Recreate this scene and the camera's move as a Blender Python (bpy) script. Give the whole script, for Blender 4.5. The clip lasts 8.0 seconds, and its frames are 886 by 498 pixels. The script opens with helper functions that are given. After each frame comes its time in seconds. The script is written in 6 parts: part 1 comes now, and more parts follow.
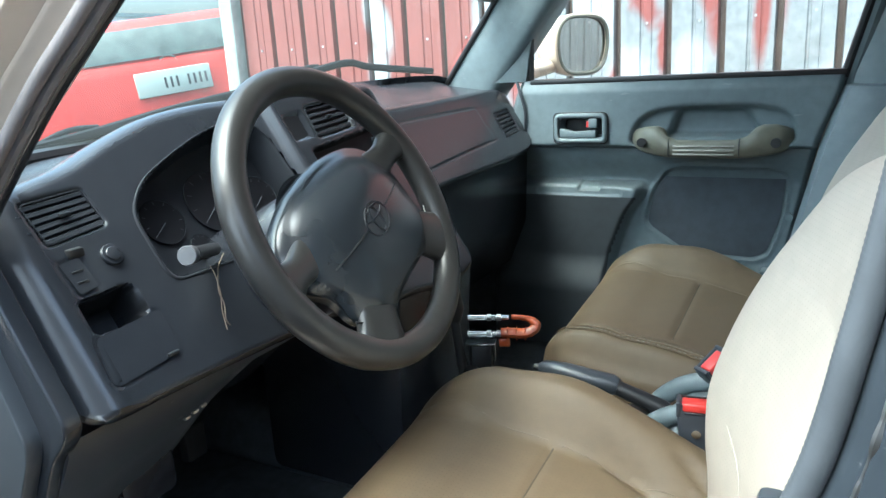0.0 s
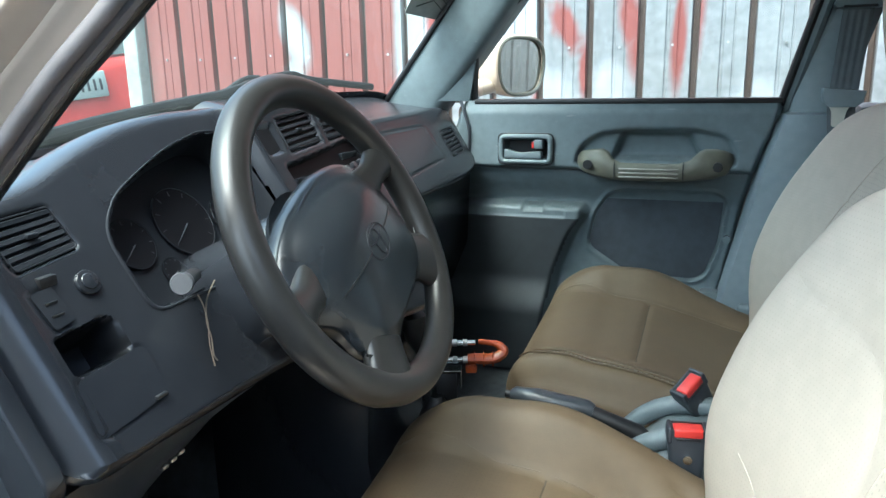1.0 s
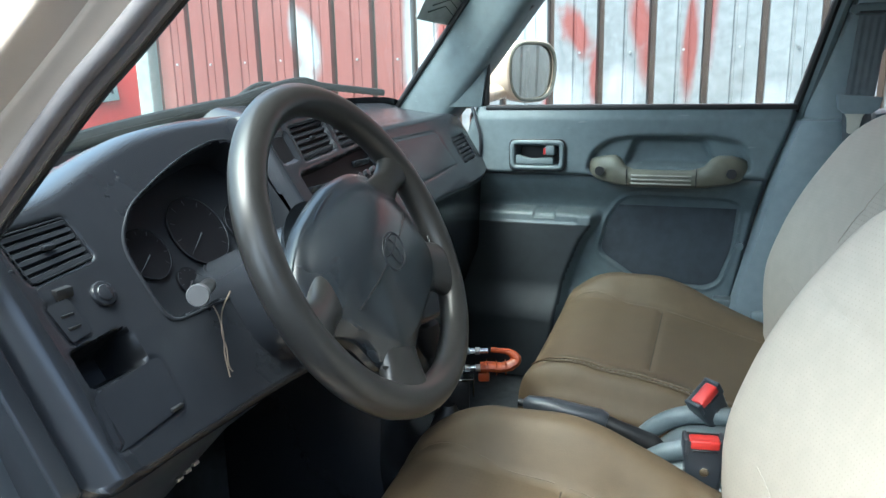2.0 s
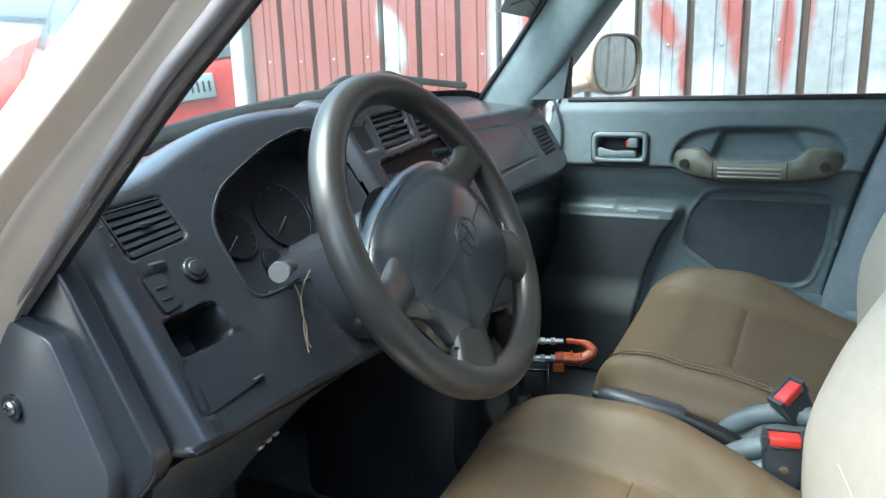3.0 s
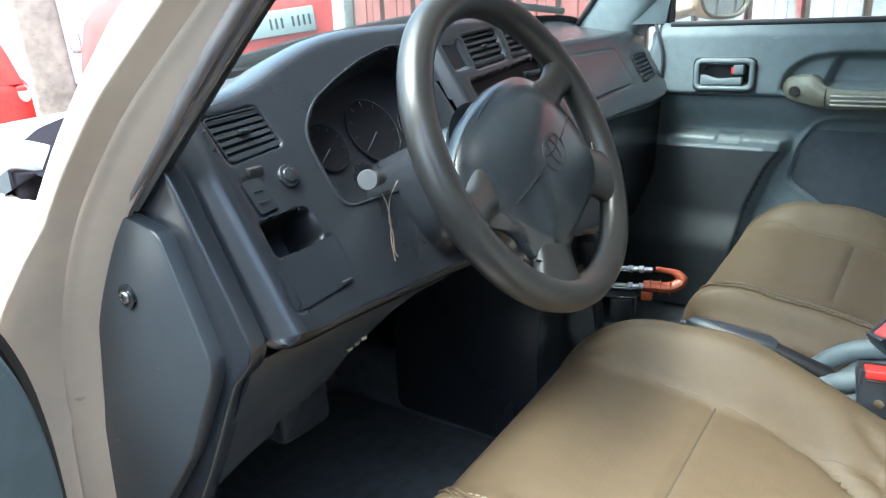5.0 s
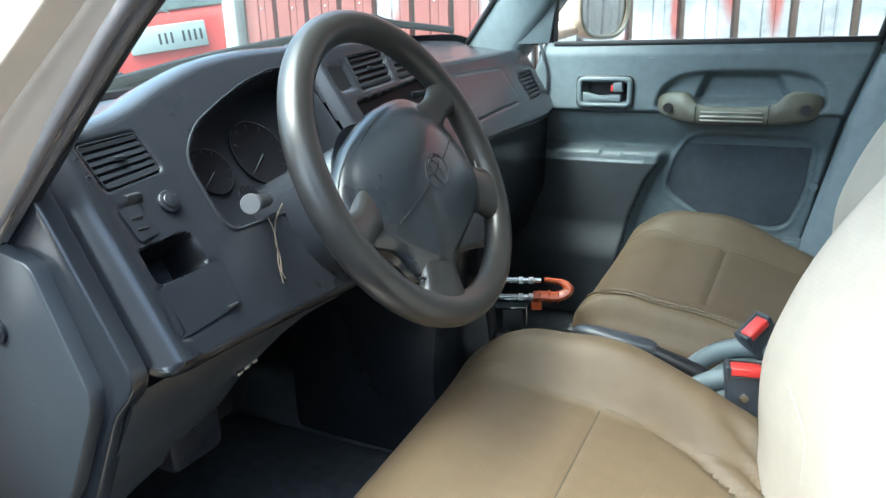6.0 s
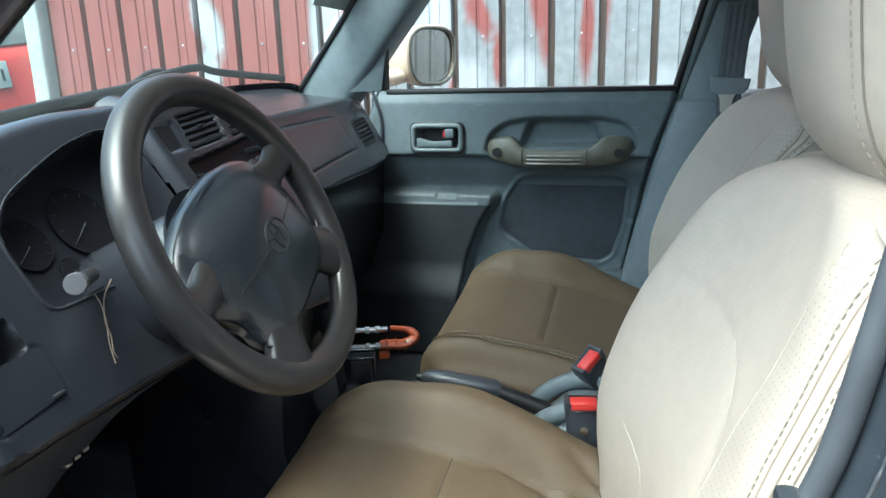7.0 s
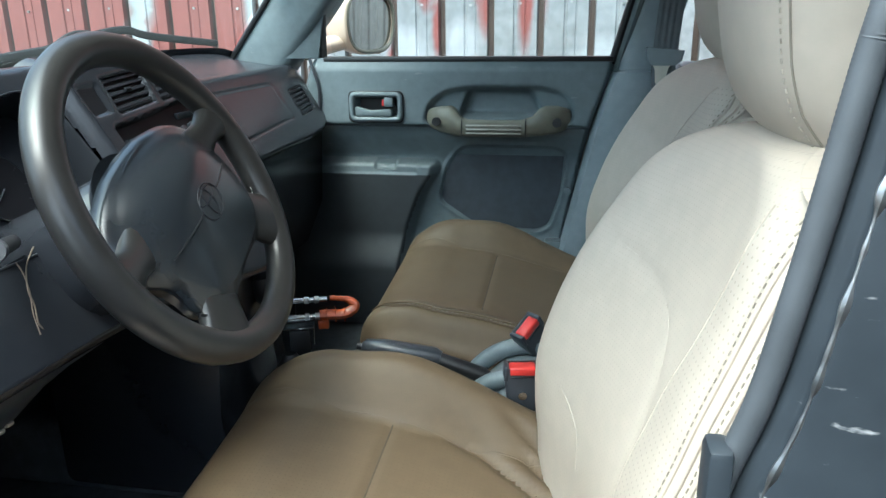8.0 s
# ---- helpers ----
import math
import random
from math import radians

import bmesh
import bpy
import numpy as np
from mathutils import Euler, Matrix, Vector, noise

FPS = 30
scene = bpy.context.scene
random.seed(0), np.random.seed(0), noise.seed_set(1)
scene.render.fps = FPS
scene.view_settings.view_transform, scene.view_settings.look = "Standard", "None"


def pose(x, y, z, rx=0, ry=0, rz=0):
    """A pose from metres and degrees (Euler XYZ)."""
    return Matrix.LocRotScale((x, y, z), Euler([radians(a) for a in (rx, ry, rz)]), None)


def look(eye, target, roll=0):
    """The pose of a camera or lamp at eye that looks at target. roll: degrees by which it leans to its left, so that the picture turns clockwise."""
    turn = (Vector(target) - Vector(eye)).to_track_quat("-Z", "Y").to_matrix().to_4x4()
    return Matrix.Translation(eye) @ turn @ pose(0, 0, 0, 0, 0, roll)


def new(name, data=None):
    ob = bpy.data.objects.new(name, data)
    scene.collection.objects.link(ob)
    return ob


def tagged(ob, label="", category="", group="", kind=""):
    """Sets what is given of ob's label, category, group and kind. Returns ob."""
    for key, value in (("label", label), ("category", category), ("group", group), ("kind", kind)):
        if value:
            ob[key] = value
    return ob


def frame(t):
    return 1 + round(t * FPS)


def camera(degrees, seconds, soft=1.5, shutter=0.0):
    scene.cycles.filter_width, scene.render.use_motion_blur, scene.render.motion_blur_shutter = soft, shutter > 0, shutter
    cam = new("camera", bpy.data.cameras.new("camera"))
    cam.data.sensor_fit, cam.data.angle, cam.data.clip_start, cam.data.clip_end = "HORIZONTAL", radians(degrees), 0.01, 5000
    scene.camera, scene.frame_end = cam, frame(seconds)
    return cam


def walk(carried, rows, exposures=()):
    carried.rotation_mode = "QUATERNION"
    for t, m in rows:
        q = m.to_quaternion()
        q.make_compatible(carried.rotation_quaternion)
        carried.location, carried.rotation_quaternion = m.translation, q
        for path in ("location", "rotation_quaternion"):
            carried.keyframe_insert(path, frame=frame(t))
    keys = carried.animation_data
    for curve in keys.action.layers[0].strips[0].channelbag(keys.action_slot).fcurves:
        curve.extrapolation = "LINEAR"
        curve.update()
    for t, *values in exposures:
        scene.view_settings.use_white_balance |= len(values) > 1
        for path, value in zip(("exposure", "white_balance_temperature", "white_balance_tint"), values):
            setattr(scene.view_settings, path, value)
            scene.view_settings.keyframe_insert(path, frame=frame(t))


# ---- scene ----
# ---------------------------------------------------------------- camera
# The car points to -x, its passenger side is +y; z is up from the ground.
EXPOSURE = 2.52
cam = camera(62.0, 8.0, soft=1.4)
PATH = [
    (0, (0.335, -1.074, 1.208), (-0.617, 0.61, 0.701), -3.4),
    (0.5, (0.233, -1.092, 1.204), (-0.563, 0.677, 0.718), -2.2),
    (1, (0.191, -1.079, 1.206), (-0.492, 0.741, 0.736), -1.2),
    (2.5, (0.179, -1.075, 1.214), (-0.567, 0.725, 0.762), -1.3),
    (3, (0.198, -1.087, 1.203), (-0.711, 0.633, 0.739), -1.8),
    (3.5, (0.211, -1.095, 1.204), (-0.826, 0.538, 0.698), -2.1),
    (4, (0.206, -1.094, 1.188), (-0.897, 0.481, 0.64), -2.1),
    (4.2, (0.206, -1.097, 1.186), (-0.91, 0.462, 0.616), -2.3),
    (5.3, (0.222, -1.099, 1.176), (-0.877, 0.454, 0.559), -2.1),
    (5.5, (0.227, -1.101, 1.176), (-0.835, 0.479, 0.565), -1.8),
    (6, (0.243, -1.1, 1.189), (-0.655, 0.588, 0.602), -1.9),
    (6.5, (0.243, -1.099, 1.198), (-0.457, 0.691, 0.644), -1.9),
    (7, (0.24, -1.099, 1.219), (-0.266, 0.767, 0.707), -1.6),
    (7.5, (0.239, -1.09, 1.226), (-0.152, 0.813, 0.752), -1.0),
    (8, (0.241, -1.097, 1.21), (-0.105, 0.784, 0.626), -0.6),
]
# the camera's own exposure drifts a little on the way
LIGHTER = [(0, 0.38), (0.5, 0.18), (1, 0.16), (2.5, 0.20), (3.0, 0.35), (3.5, 0.41), (4.2, 0.43), (5.5, 0.64), (6.0, 0.55), (6.5, 0.16), (7.5, -0.10), (8, -0.12)]
walk(cam, [(t, look(eye, target, roll)) for t, eye, target, roll in PATH],
     exposures=[(t, EXPOSURE + e, 5230, -8.5) for t, e in LIGHTER])

# ---------------------------------------------------------------- light
world = bpy.data.worlds.new("world")
scene.world = world
world.use_nodes = True
wn = world.node_tree.nodes
sky = wn.new("ShaderNodeTexSky")
sky.sky_type = 'NISHITA'
sky.sun_disc = False
sky.sun_elevation = radians(67)
sky.sun_rotation = radians(-153)
sky.air_density, sky.dust_density, sky.ozone_density = 0.8, 9.0, 0.2
wn["Background"].inputs["Strength"].default_value = 0.15
world.node_tree.links.new(sky.outputs["Color"], wn["Background"].inputs["Color"])
sun = new("sun", bpy.data.lights.new("sun", 'SUN'))
sun.data.energy, sun.data.angle, sun.data.color = 0.34, radians(90), (1.0, 0.97, 0.93)
sun.matrix_world = look((-1.6, -3.6, 8.0), (0, 0, 0))

# ---------------------------------------------------------------- tools
ORIGIN = {}


def thing(name, loc, label, category, group="", kind="", matrix=None):
    """An Empty at the base of a thing; its parts are given in world places unless it has a matrix of its own."""
    ob = new(name)
    ob.empty_display_size = 0.05
    if matrix is None:
        ob.location = loc
        ORIGIN[ob] = Vector(loc)
    else:
        ob.matrix_world = matrix
        ORIGIN[ob] = Vector((0, 0, 0))
    return tagged(ob, label, category, group, kind)


def part(name, bm, material, parent=None, label="", sharp=38, origin=None):
    """Links a bmesh as one mesh object under a thing or a part."""
    base = ORIGIN.get(parent, Vector((0, 0, 0))) if origin is None else Vector(origin)
    if base.length > 0:
        bmesh.ops.translate(bm, verts=bm.verts, vec=-base)
    bmesh.ops.recalc_face_normals(bm, faces=bm.faces)
    me = bpy.data.meshes.new(name)
    for f in bm.faces:
        f.smooth = True
    bm.to_mesh(me)
    bm.free()
    me.set_sharp_from_angle(angle=radians(sharp))
    for m in (material if isinstance(material, (list, tuple)) else [material]):
        me.materials.append(m)
    ob = new(name, me)
    if origin is not None:
        ob.location = origin
    if parent is not None:
        ob.parent = parent
        ORIGIN[ob] = base
    if label:
        tagged(ob, label)
    return ob


def add_box(bm, lo, hi, bevel=0.0, seg=2, m=None):
    lo, hi = Vector(lo), Vector(hi)
    r = bmesh.ops.create_cube(bm, size=1.0)
    vs = r["verts"]
    bmesh.ops.scale(bm, verts=vs, vec=hi - lo)
    bmesh.ops.translate(bm, verts=vs, vec=(lo + hi) / 2)
    if m is not None:
        bmesh.ops.transform(bm, matrix=m, verts=vs)
    if bevel:
        es = list({e for v in vs for e in v.link_edges})
        bmesh.ops.bevel(bm, geom=es, offset=bevel, segments=seg, profile=0.5, affect='EDGES')
    return bm


def box(lo, hi, bevel=0.0, seg=2, m=None):
    return add_box(bmesh.new(), lo, hi, bevel, seg, m)


def add_loft(bm, rings, ring_closed=True, caps=True, loop=False):
    """Quads between rings of points; each ring has the same number of points."""
    rows = [[bm.verts.new(p) for p in ring] for ring in rings]
    n = len(rows[0])
    pairs = list(zip(rows, rows[1:])) + ([(rows[-1], rows[0])] if loop else [])
    for a, b in pairs:
        for i in range(n if ring_closed else n - 1):
            j = (i + 1) % n
            try:
                bm.faces.new((a[i], a[j], b[j], b[i]))
            except ValueError:
                pass
    if caps and ring_closed and not loop:
        bm.faces.new(rows[0])
        bm.faces.new(list(reversed(rows[-1])))
    return bm


def loft(rings, ring_closed=True, caps=True, loop=False):
    return add_loft(bmesh.new(), rings, ring_closed, caps, loop)


def frames_along(pts, closed=False):
    """For each point of a path: tangent, side and up, turned as little as possible."""
    pts = [Vector(p) for p in pts]
    n = len(pts)
    out, up = [], None
    for i in range(n):
        a = pts[(i - 1) % n] if closed or i else pts[0]
        b = pts[(i + 1) % n] if closed or i < n - 1 else pts[-1]
        t = (b - a).normalized()
        if up is None:
            up = Vector((0, 0, 1)) if abs(t.z) < 0.9 else Vector((1, 0, 0))
        side = t.cross(up).normalized()
        up = side.cross(t).normalized()
        out.append((t, side, up))
    return out


def add_tube(bm, pts, radius, n=10, closed=False, flat=1.0):
    """A tube along a path; radius is a number or one for each point; flat squeezes it along its up."""
    rad = radius if isinstance(radius, (list, tuple)) else [radius] * len(pts)
    rings = []
    for p, r, (t, s, u) in zip(pts, rad, frames_along(pts, closed)):
        p = Vector(p)
        rings.append([p + s * r * math.cos(k * math.tau / n) + u * r * flat * math.sin(k * math.tau / n) for k in range(n)])
    return add_loft(bm, rings, True, not closed, closed)


def tube(pts, radius, n=10, closed=False, flat=1.0):
    return add_tube(bmesh.new(), pts, radius, n, closed, flat)


def smooth_path(pts, steps=6, closed=False):
    """A Catmull-Rom curve through the points."""
    P = [Vector(p) for p in pts]
    n = len(P)
    out = []
    for i in range(n if closed else n - 1):
        if closed:
            a, b, c, d = P[(i - 1) % n], P[i], P[(i + 1) % n], P[(i + 2) % n]
        else:
            a, b, c, d = P[max(i - 1, 0)], P[i], P[i + 1], P[min(i + 2, n - 1)]
        for k in range(steps):
            t = k / steps
            out.append(0.5 * ((2 * b) + (c - a) * t + (2 * a - 5 * b + 4 * c - d) * t * t + (3 * b - a - 3 * c + d) * t ** 3))
    if not closed:
        out.append(P[-1])
    return out


def extrude(poly, axis, a, b, bevel=0.0, seg=2):
    """A prism: a polygon of two coordinates, drawn out along the axis 'x', 'y' or 'z' from a to b."""
    def place(p, q):
        return {'x': (q, p[0], p[1]), 'y': (p[0], q, p[1]), 'z': (p[0], p[1], q)}[axis]
    bm = loft([[place(p, a) for p in poly], [place(p, b) for p in poly]])
    if bevel:
        bmesh.ops.recalc_face_normals(bm, faces=bm.faces)
        es = [e for e in bm.edges if len(e.link_faces) == 2 and e.calc_face_angle(0) > 0.5]
        bmesh.ops.bevel(bm, geom=es, offset=bevel, segments=seg, profile=0.5, affect='EDGES', clamp_overlap=True)
    return bm


def cylinder(a, b, r, n=24, r2=None, bevel=0.0):
    a, b = Vector(a), Vector(b)
    r2 = r if r2 is None else r2
    if bevel:
        d = (b - a).normalized()
        return tube([a, a + d * 1e-4, a + d * bevel, b - d * bevel, b - d * 1e-4, b],
                    [r - bevel, r - bevel * 0.7, r, r2, r2 - bevel * 0.7, r2 - bevel], n)
    return tube([a, b], [r, r2], n)


def lerp_table(table, x):
    """Straight lines through (x, value) pairs in order."""
    if x <= table[0][0]:
        return table[0][1]
    for (x0, v0), (x1, v1) in zip(table, table[1:]):
        if x <= x1:
            return v0 + (v1 - v0) * (x - x0) / (x1 - x0)
    return table[-1][1]


def soft_table(table, x):
    """As lerp_table, with smooth slopes."""
    xs, vs = [p[0] for p in table], [p[1] for p in table]
    if x <= xs[0]:
        return vs[0]
    if x >= xs[-1]:
        return vs[-1]
    i = max(k for k in range(len(xs) - 1) if xs[k] <= x)
    def slope(k):
        a, b = max(k - 1, 0), min(k + 1, len(xs) - 1)
        return (vs[b] - vs[a]) / (xs[b] - xs[a])
    h = xs[i + 1] - xs[i]
    t = (x - xs[i]) / h
    return ((2 * t ** 3 - 3 * t * t + 1) * vs[i] + (t ** 3 - 2 * t * t + t) * h * slope(i)
            + (3 * t * t - 2 * t ** 3) * vs[i + 1] + (t ** 3 - t * t) * h * slope(i + 1))


def step(a, b, x):
    t = min(max((x - a) / (b - a), 0.0), 1.0)
    return t * t * (3 - 2 * t)


def rect_in(x, y, x0, x1, y0, y1, r):
    """How deep (x, y) lies inside a rounded rectangle; minus outside."""
    cx, cy, hx, hy = (x0 + x1) / 2, (y0 + y1) / 2, (x1 - x0) / 2 - r, (y1 - y0) / 2 - r
    dx, dy = abs(x - cx) - hx, abs(y - cy) - hy
    return r - (math.hypot(max(dx, 0), max(dy, 0)) + min(max(dx, dy), 0))


def poly_in(x, y, poly):
    """How deep (x, y) lies inside a polygon; minus outside."""
    best, inside = 1e9, False
    n = len(poly)
    for i in range(n):
        (ax, ay), (bx, by) = poly[i], poly[(i + 1) % n]
        ex, ey, wx, wy = bx - ax, by - ay, x - ax, y - ay
        t = min(max((wx * ex + wy * ey) / (ex * ex + ey * ey), 0), 1)
        best = min(best, math.hypot(wx - ex * t, wy - ey * t))
        if (ay > y) != (by > y) and x < (bx - ax) * (y - ay) / (by - ay) + ax:
            inside = not inside
    return best if inside else -best


def rounded_poly(poly, r, n=5):
    """Corner points of a polygon replaced by arcs of about radius r."""
    out = []
    m = len(poly)
    for i in range(m):
        p, a, b = Vector(poly[i]), Vector(poly[i - 1]), Vector(poly[(i + 1) % m])
        da, db = (a - p), (b - p)
        k = min(r, da.length * 0.45, db.length * 0.45)
        s, e = p + da.normalized() * k, p + db.normalized() * k
        for j in range(n + 1):
            t = j / n
            out.append(tuple((1 - t) ** 2 * s + 2 * t * (1 - t) * p + t * t * e))
    return out


# ---------------------------------------------------------------- materials
def material(name, base, rough=0.5, metal=0.0, var=0.15, scales=(6.0, 45.0), grain=0.0, grain_scale=600.0,
             wear=0.0, wear_color=(0.6, 0.6, 0.58), rough_var=0.05, dust=0.0, spec=0.5, coat=0.0, perforated="", pricked=0.3, holes=95.0):
    """A worn surface: two scales of tone, a fine relief, scuffs and dust."""
    mt = bpy.data.materials.new(name)
    mt.use_nodes = True
    nt = mt.node_tree
    N, L = nt.nodes, nt.links
    bsdf = N["Principled BSDF"]
    tc = N.new("ShaderNodeTexCoord")
    n1, n2 = N.new("ShaderNodeTexNoise"), N.new("ShaderNodeTexNoise")
    for nd, sc in ((n1, scales[0]), (n2, scales[1])):
        nd.inputs["Scale"].default_value = sc
        nd.inputs["Detail"].default_value = 5
        L.new(tc.outputs["Object"], nd.inputs["Vector"])
    mix = N.new("ShaderNodeMath"); mix.operation = 'ADD'
    L.new(n1.outputs["Fac"], mix.inputs[0]); L.new(n2.outputs["Fac"], mix.inputs[1])
    rng = N.new("ShaderNodeMapRange")
    rng.inputs["From Min"].default_value, rng.inputs["From Max"].default_value = 0.7, 1.3
    rng.inputs["To Min"].default_value, rng.inputs["To Max"].default_value = 1 - var, 1 + var
    L.new(mix.outputs[0], rng.inputs["Value"])
    tone = N.new("ShaderNodeMix"); tone.data_type = 'RGBA'; tone.blend_type = 'MULTIPLY'
    tone.inputs["Factor"].default_value = 1.0
    tone.inputs["A"].default_value = (*base, 1)
    L.new(rng.outputs["Result"], tone.inputs["B"])
    color = tone.outputs["Result"]
    if wear > 0:
        n3 = N.new("ShaderNodeTexNoise")
        n3.inputs["Scale"].default_value, n3.inputs["Detail"].default_value = 30.0, 8
        mp = N.new("ShaderNodeMapping"); mp.inputs["Scale"].default_value = (1.0, 1.0, 3.0)
        L.new(tc.outputs["Object"], mp.inputs["Vector"]); L.new(mp.outputs["Vector"], n3.inputs["Vector"])
        r3 = N.new("ShaderNodeMapRange")
        r3.inputs["From Min"].default_value, r3.inputs["From Max"].default_value = 0.72 - wear * 0.25, 0.76 - wear * 0.2
        L.new(n3.outputs["Fac"], r3.inputs["Value"])
        m3 = N.new("ShaderNodeMix"); m3.data_type = 'RGBA'
        m3.inputs["B"].default_value = (*wear_color, 1)
        sc = N.new("ShaderNodeMath"); sc.operation = 'MULTIPLY'; sc.inputs[1].default_value = 0.5
        L.new(r3.outputs["Result"], sc.inputs[0])
        L.new(sc.outputs[0], m3.inputs["Factor"]); L.new(color, m3.inputs["A"])
        color = m3.outputs["Result"]
    if dust > 0:
        geo = N.new("ShaderNodeNewGeometry")
        sep = N.new("ShaderNodeSeparateXYZ"); L.new(geo.outputs["Normal"], sep.inputs[0])
        up = N.new("ShaderNodeMapRange")
        up.inputs["From Min"].default_value, up.inputs["From Max"].default_value = 0.4, 1.0
        up.inputs["To Max"].default_value = dust
        L.new(sep.outputs["Z"], up.inputs["Value"])
        ml = N.new("ShaderNodeMath"); ml.operation = 'MULTIPLY'
        L.new(up.outputs["Result"], ml.inputs[0]); L.new(n2.outputs["Fac"], ml.inputs[1])
        md = N.new("ShaderNodeMix"); md.data_type = 'RGBA'
        md.inputs["B"].default_value = (0.42, 0.40, 0.36, 1)
        L.new(ml.outputs[0], md.inputs["Factor"]); L.new(color, md.inputs["A"])
        color = md.outputs["Result"]
    height = None
    if perforated:
        br = N.new("ShaderNodeTexVoronoi")
        br.inputs["Scale"].default_value, br.inputs["Randomness"].default_value = holes, 0.0
        br.voronoi_dimensions = '2D'
        sp, cb = N.new("ShaderNodeSeparateXYZ"), N.new("ShaderNodeCombineXYZ")
        L.new(tc.outputs["Object"], sp.inputs[0])
        L.new(sp.outputs[perforated[0]], cb.inputs["X"]); L.new(sp.outputs[perforated[1]], cb.inputs["Y"])
        L.new(cb.outputs[0], br.inputs["Vector"])
        rp = N.new("ShaderNodeMapRange")
        rp.inputs["From Min"].default_value, rp.inputs["From Max"].default_value = 0.10, 0.17
        L.new(br.outputs["Distance"], rp.inputs["Value"])
        mk = N.new("ShaderNodeMix"); mk.data_type = 'RGBA'
        mk.inputs["A"].default_value = (base[0] * pricked, base[1] * pricked, base[2] * pricked, 1)
        L.new(rp.outputs["Result"], mk.inputs["Factor"]); L.new(color, mk.inputs["B"])
        color = mk.outputs["Result"]
        height = rp.outputs["Result"]
    L.new(color, bsdf.inputs["Base Color"])
    rr = N.new("ShaderNodeMapRange")
    rr.inputs["To Min"].default_value, rr.inputs["To Max"].default_value = max(rough - rough_var, 0.03), min(rough + rough_var, 1)
    L.new(n2.outputs["Fac"], rr.inputs["Value"])
    L.new(rr.outputs["Result"], bsdf.inputs["Roughness"])
    bsdf.inputs["Metallic"].default_value = metal
    bsdf.inputs["Specular IOR Level"].default_value = spec
    bsdf.inputs["Coat Weight"].default_value = coat
    bsdf.inputs["Coat Roughness"].default_value = 0.08
    if grain > 0:
        vo = N.new("ShaderNodeTexVoronoi")
        vo.feature = 'SMOOTH_F1'
        vo.inputs["Scale"].default_value = grain_scale
        L.new(tc.outputs["Object"], vo.inputs["Vector"])
        ad = N.new("ShaderNodeMath"); ad.operation = 'ADD'
        lo = N.new("ShaderNodeMath"); lo.operation = 'MULTIPLY'; lo.inputs[1].default_value = 0.25
        L.new(n2.outputs["Fac"], lo.inputs[0])
        L.new(vo.outputs["Distance"], ad.inputs[0]); L.new(lo.outputs[0], ad.inputs[1])
        bp = N.new("ShaderNodeBump")
        bp.inputs["Strength"].default_value, bp.inputs["Distance"].default_value = grain, 0.0006
        L.new(ad.outputs[0], bp.inputs["Height"])
        L.new(bp.outputs["Normal"], bsdf.inputs["Normal"])
    return mt


def glass(name, tint=(0.93, 0.97, 0.96), haze=0.05, haze_color=(0.75, 0.78, 0.8)):
    """A thin pane: clear, with mirror gloss at its Fresnel strength and a film of dust."""
    mt = bpy.data.materials.new(name)
    mt.use_nodes = True
    nt = mt.node_tree
    N, L = nt.nodes, nt.links
    for nd in list(N):
        if nd.type != 'OUTPUT_MATERIAL':
            N.remove(nd)
    out = [nd for nd in N if nd.type == 'OUTPUT_MATERIAL'][0]
    tr, gl, df = N.new("ShaderNodeBsdfTransparent"), N.new("ShaderNodeBsdfGlossy"), N.new("ShaderNodeBsdfTranslucent")
    tr.inputs["Color"].default_value = (*tint, 1)
    gl.inputs["Roughness"].default_value = 0.02
    df.inputs["Color"].default_value = (*haze_color, 1)
    lw = N.new("ShaderNodeLayerWeight"); lw.inputs["Blend"].default_value = 0.5
    pw = N.new("ShaderNodeMath"); pw.operation = 'POWER'; pw.inputs[1].default_value = 5.0
    L.new(lw.outputs["Facing"], pw.inputs[0])
    fr = N.new("ShaderNodeMath"); fr.operation = 'MULTIPLY_ADD'; fr.inputs[1].default_value, fr.inputs[2].default_value = 0.9, 0.06
    L.new(pw.outputs[0], fr.inputs[0])
    m1, m2 = N.new("ShaderNodeMixShader"), N.new("ShaderNodeMixShader")
    tc, nz = N.new("ShaderNodeTexCoord"), N.new("ShaderNodeTexNoise")
    nz.inputs["Scale"].default_value, nz.inputs["Detail"].default_value = 7.0, 7
    L.new(tc.outputs["Object"], nz.inputs["Vector"])
    rg = N.new("ShaderNodeMapRange")
    rg.inputs["To Min"].default_value, rg.inputs["To Max"].default_value = haze * 0.4, haze * 1.6
    L.new(nz.outputs["Fac"], rg.inputs["Value"])
    L.new(rg.outputs["Result"], m1.inputs["Fac"])
    L.new(tr.outputs[0], m1.inputs[1]); L.new(df.outputs[0], m1.inputs[2])
    L.new(fr.outputs[0], m2.inputs["Fac"])
    L.new(m1.outputs[0], m2.inputs[1]); L.new(gl.outputs[0], m2.inputs[2])
    L.new(m2.outputs[0], out.inputs["Surface"])
    return mt


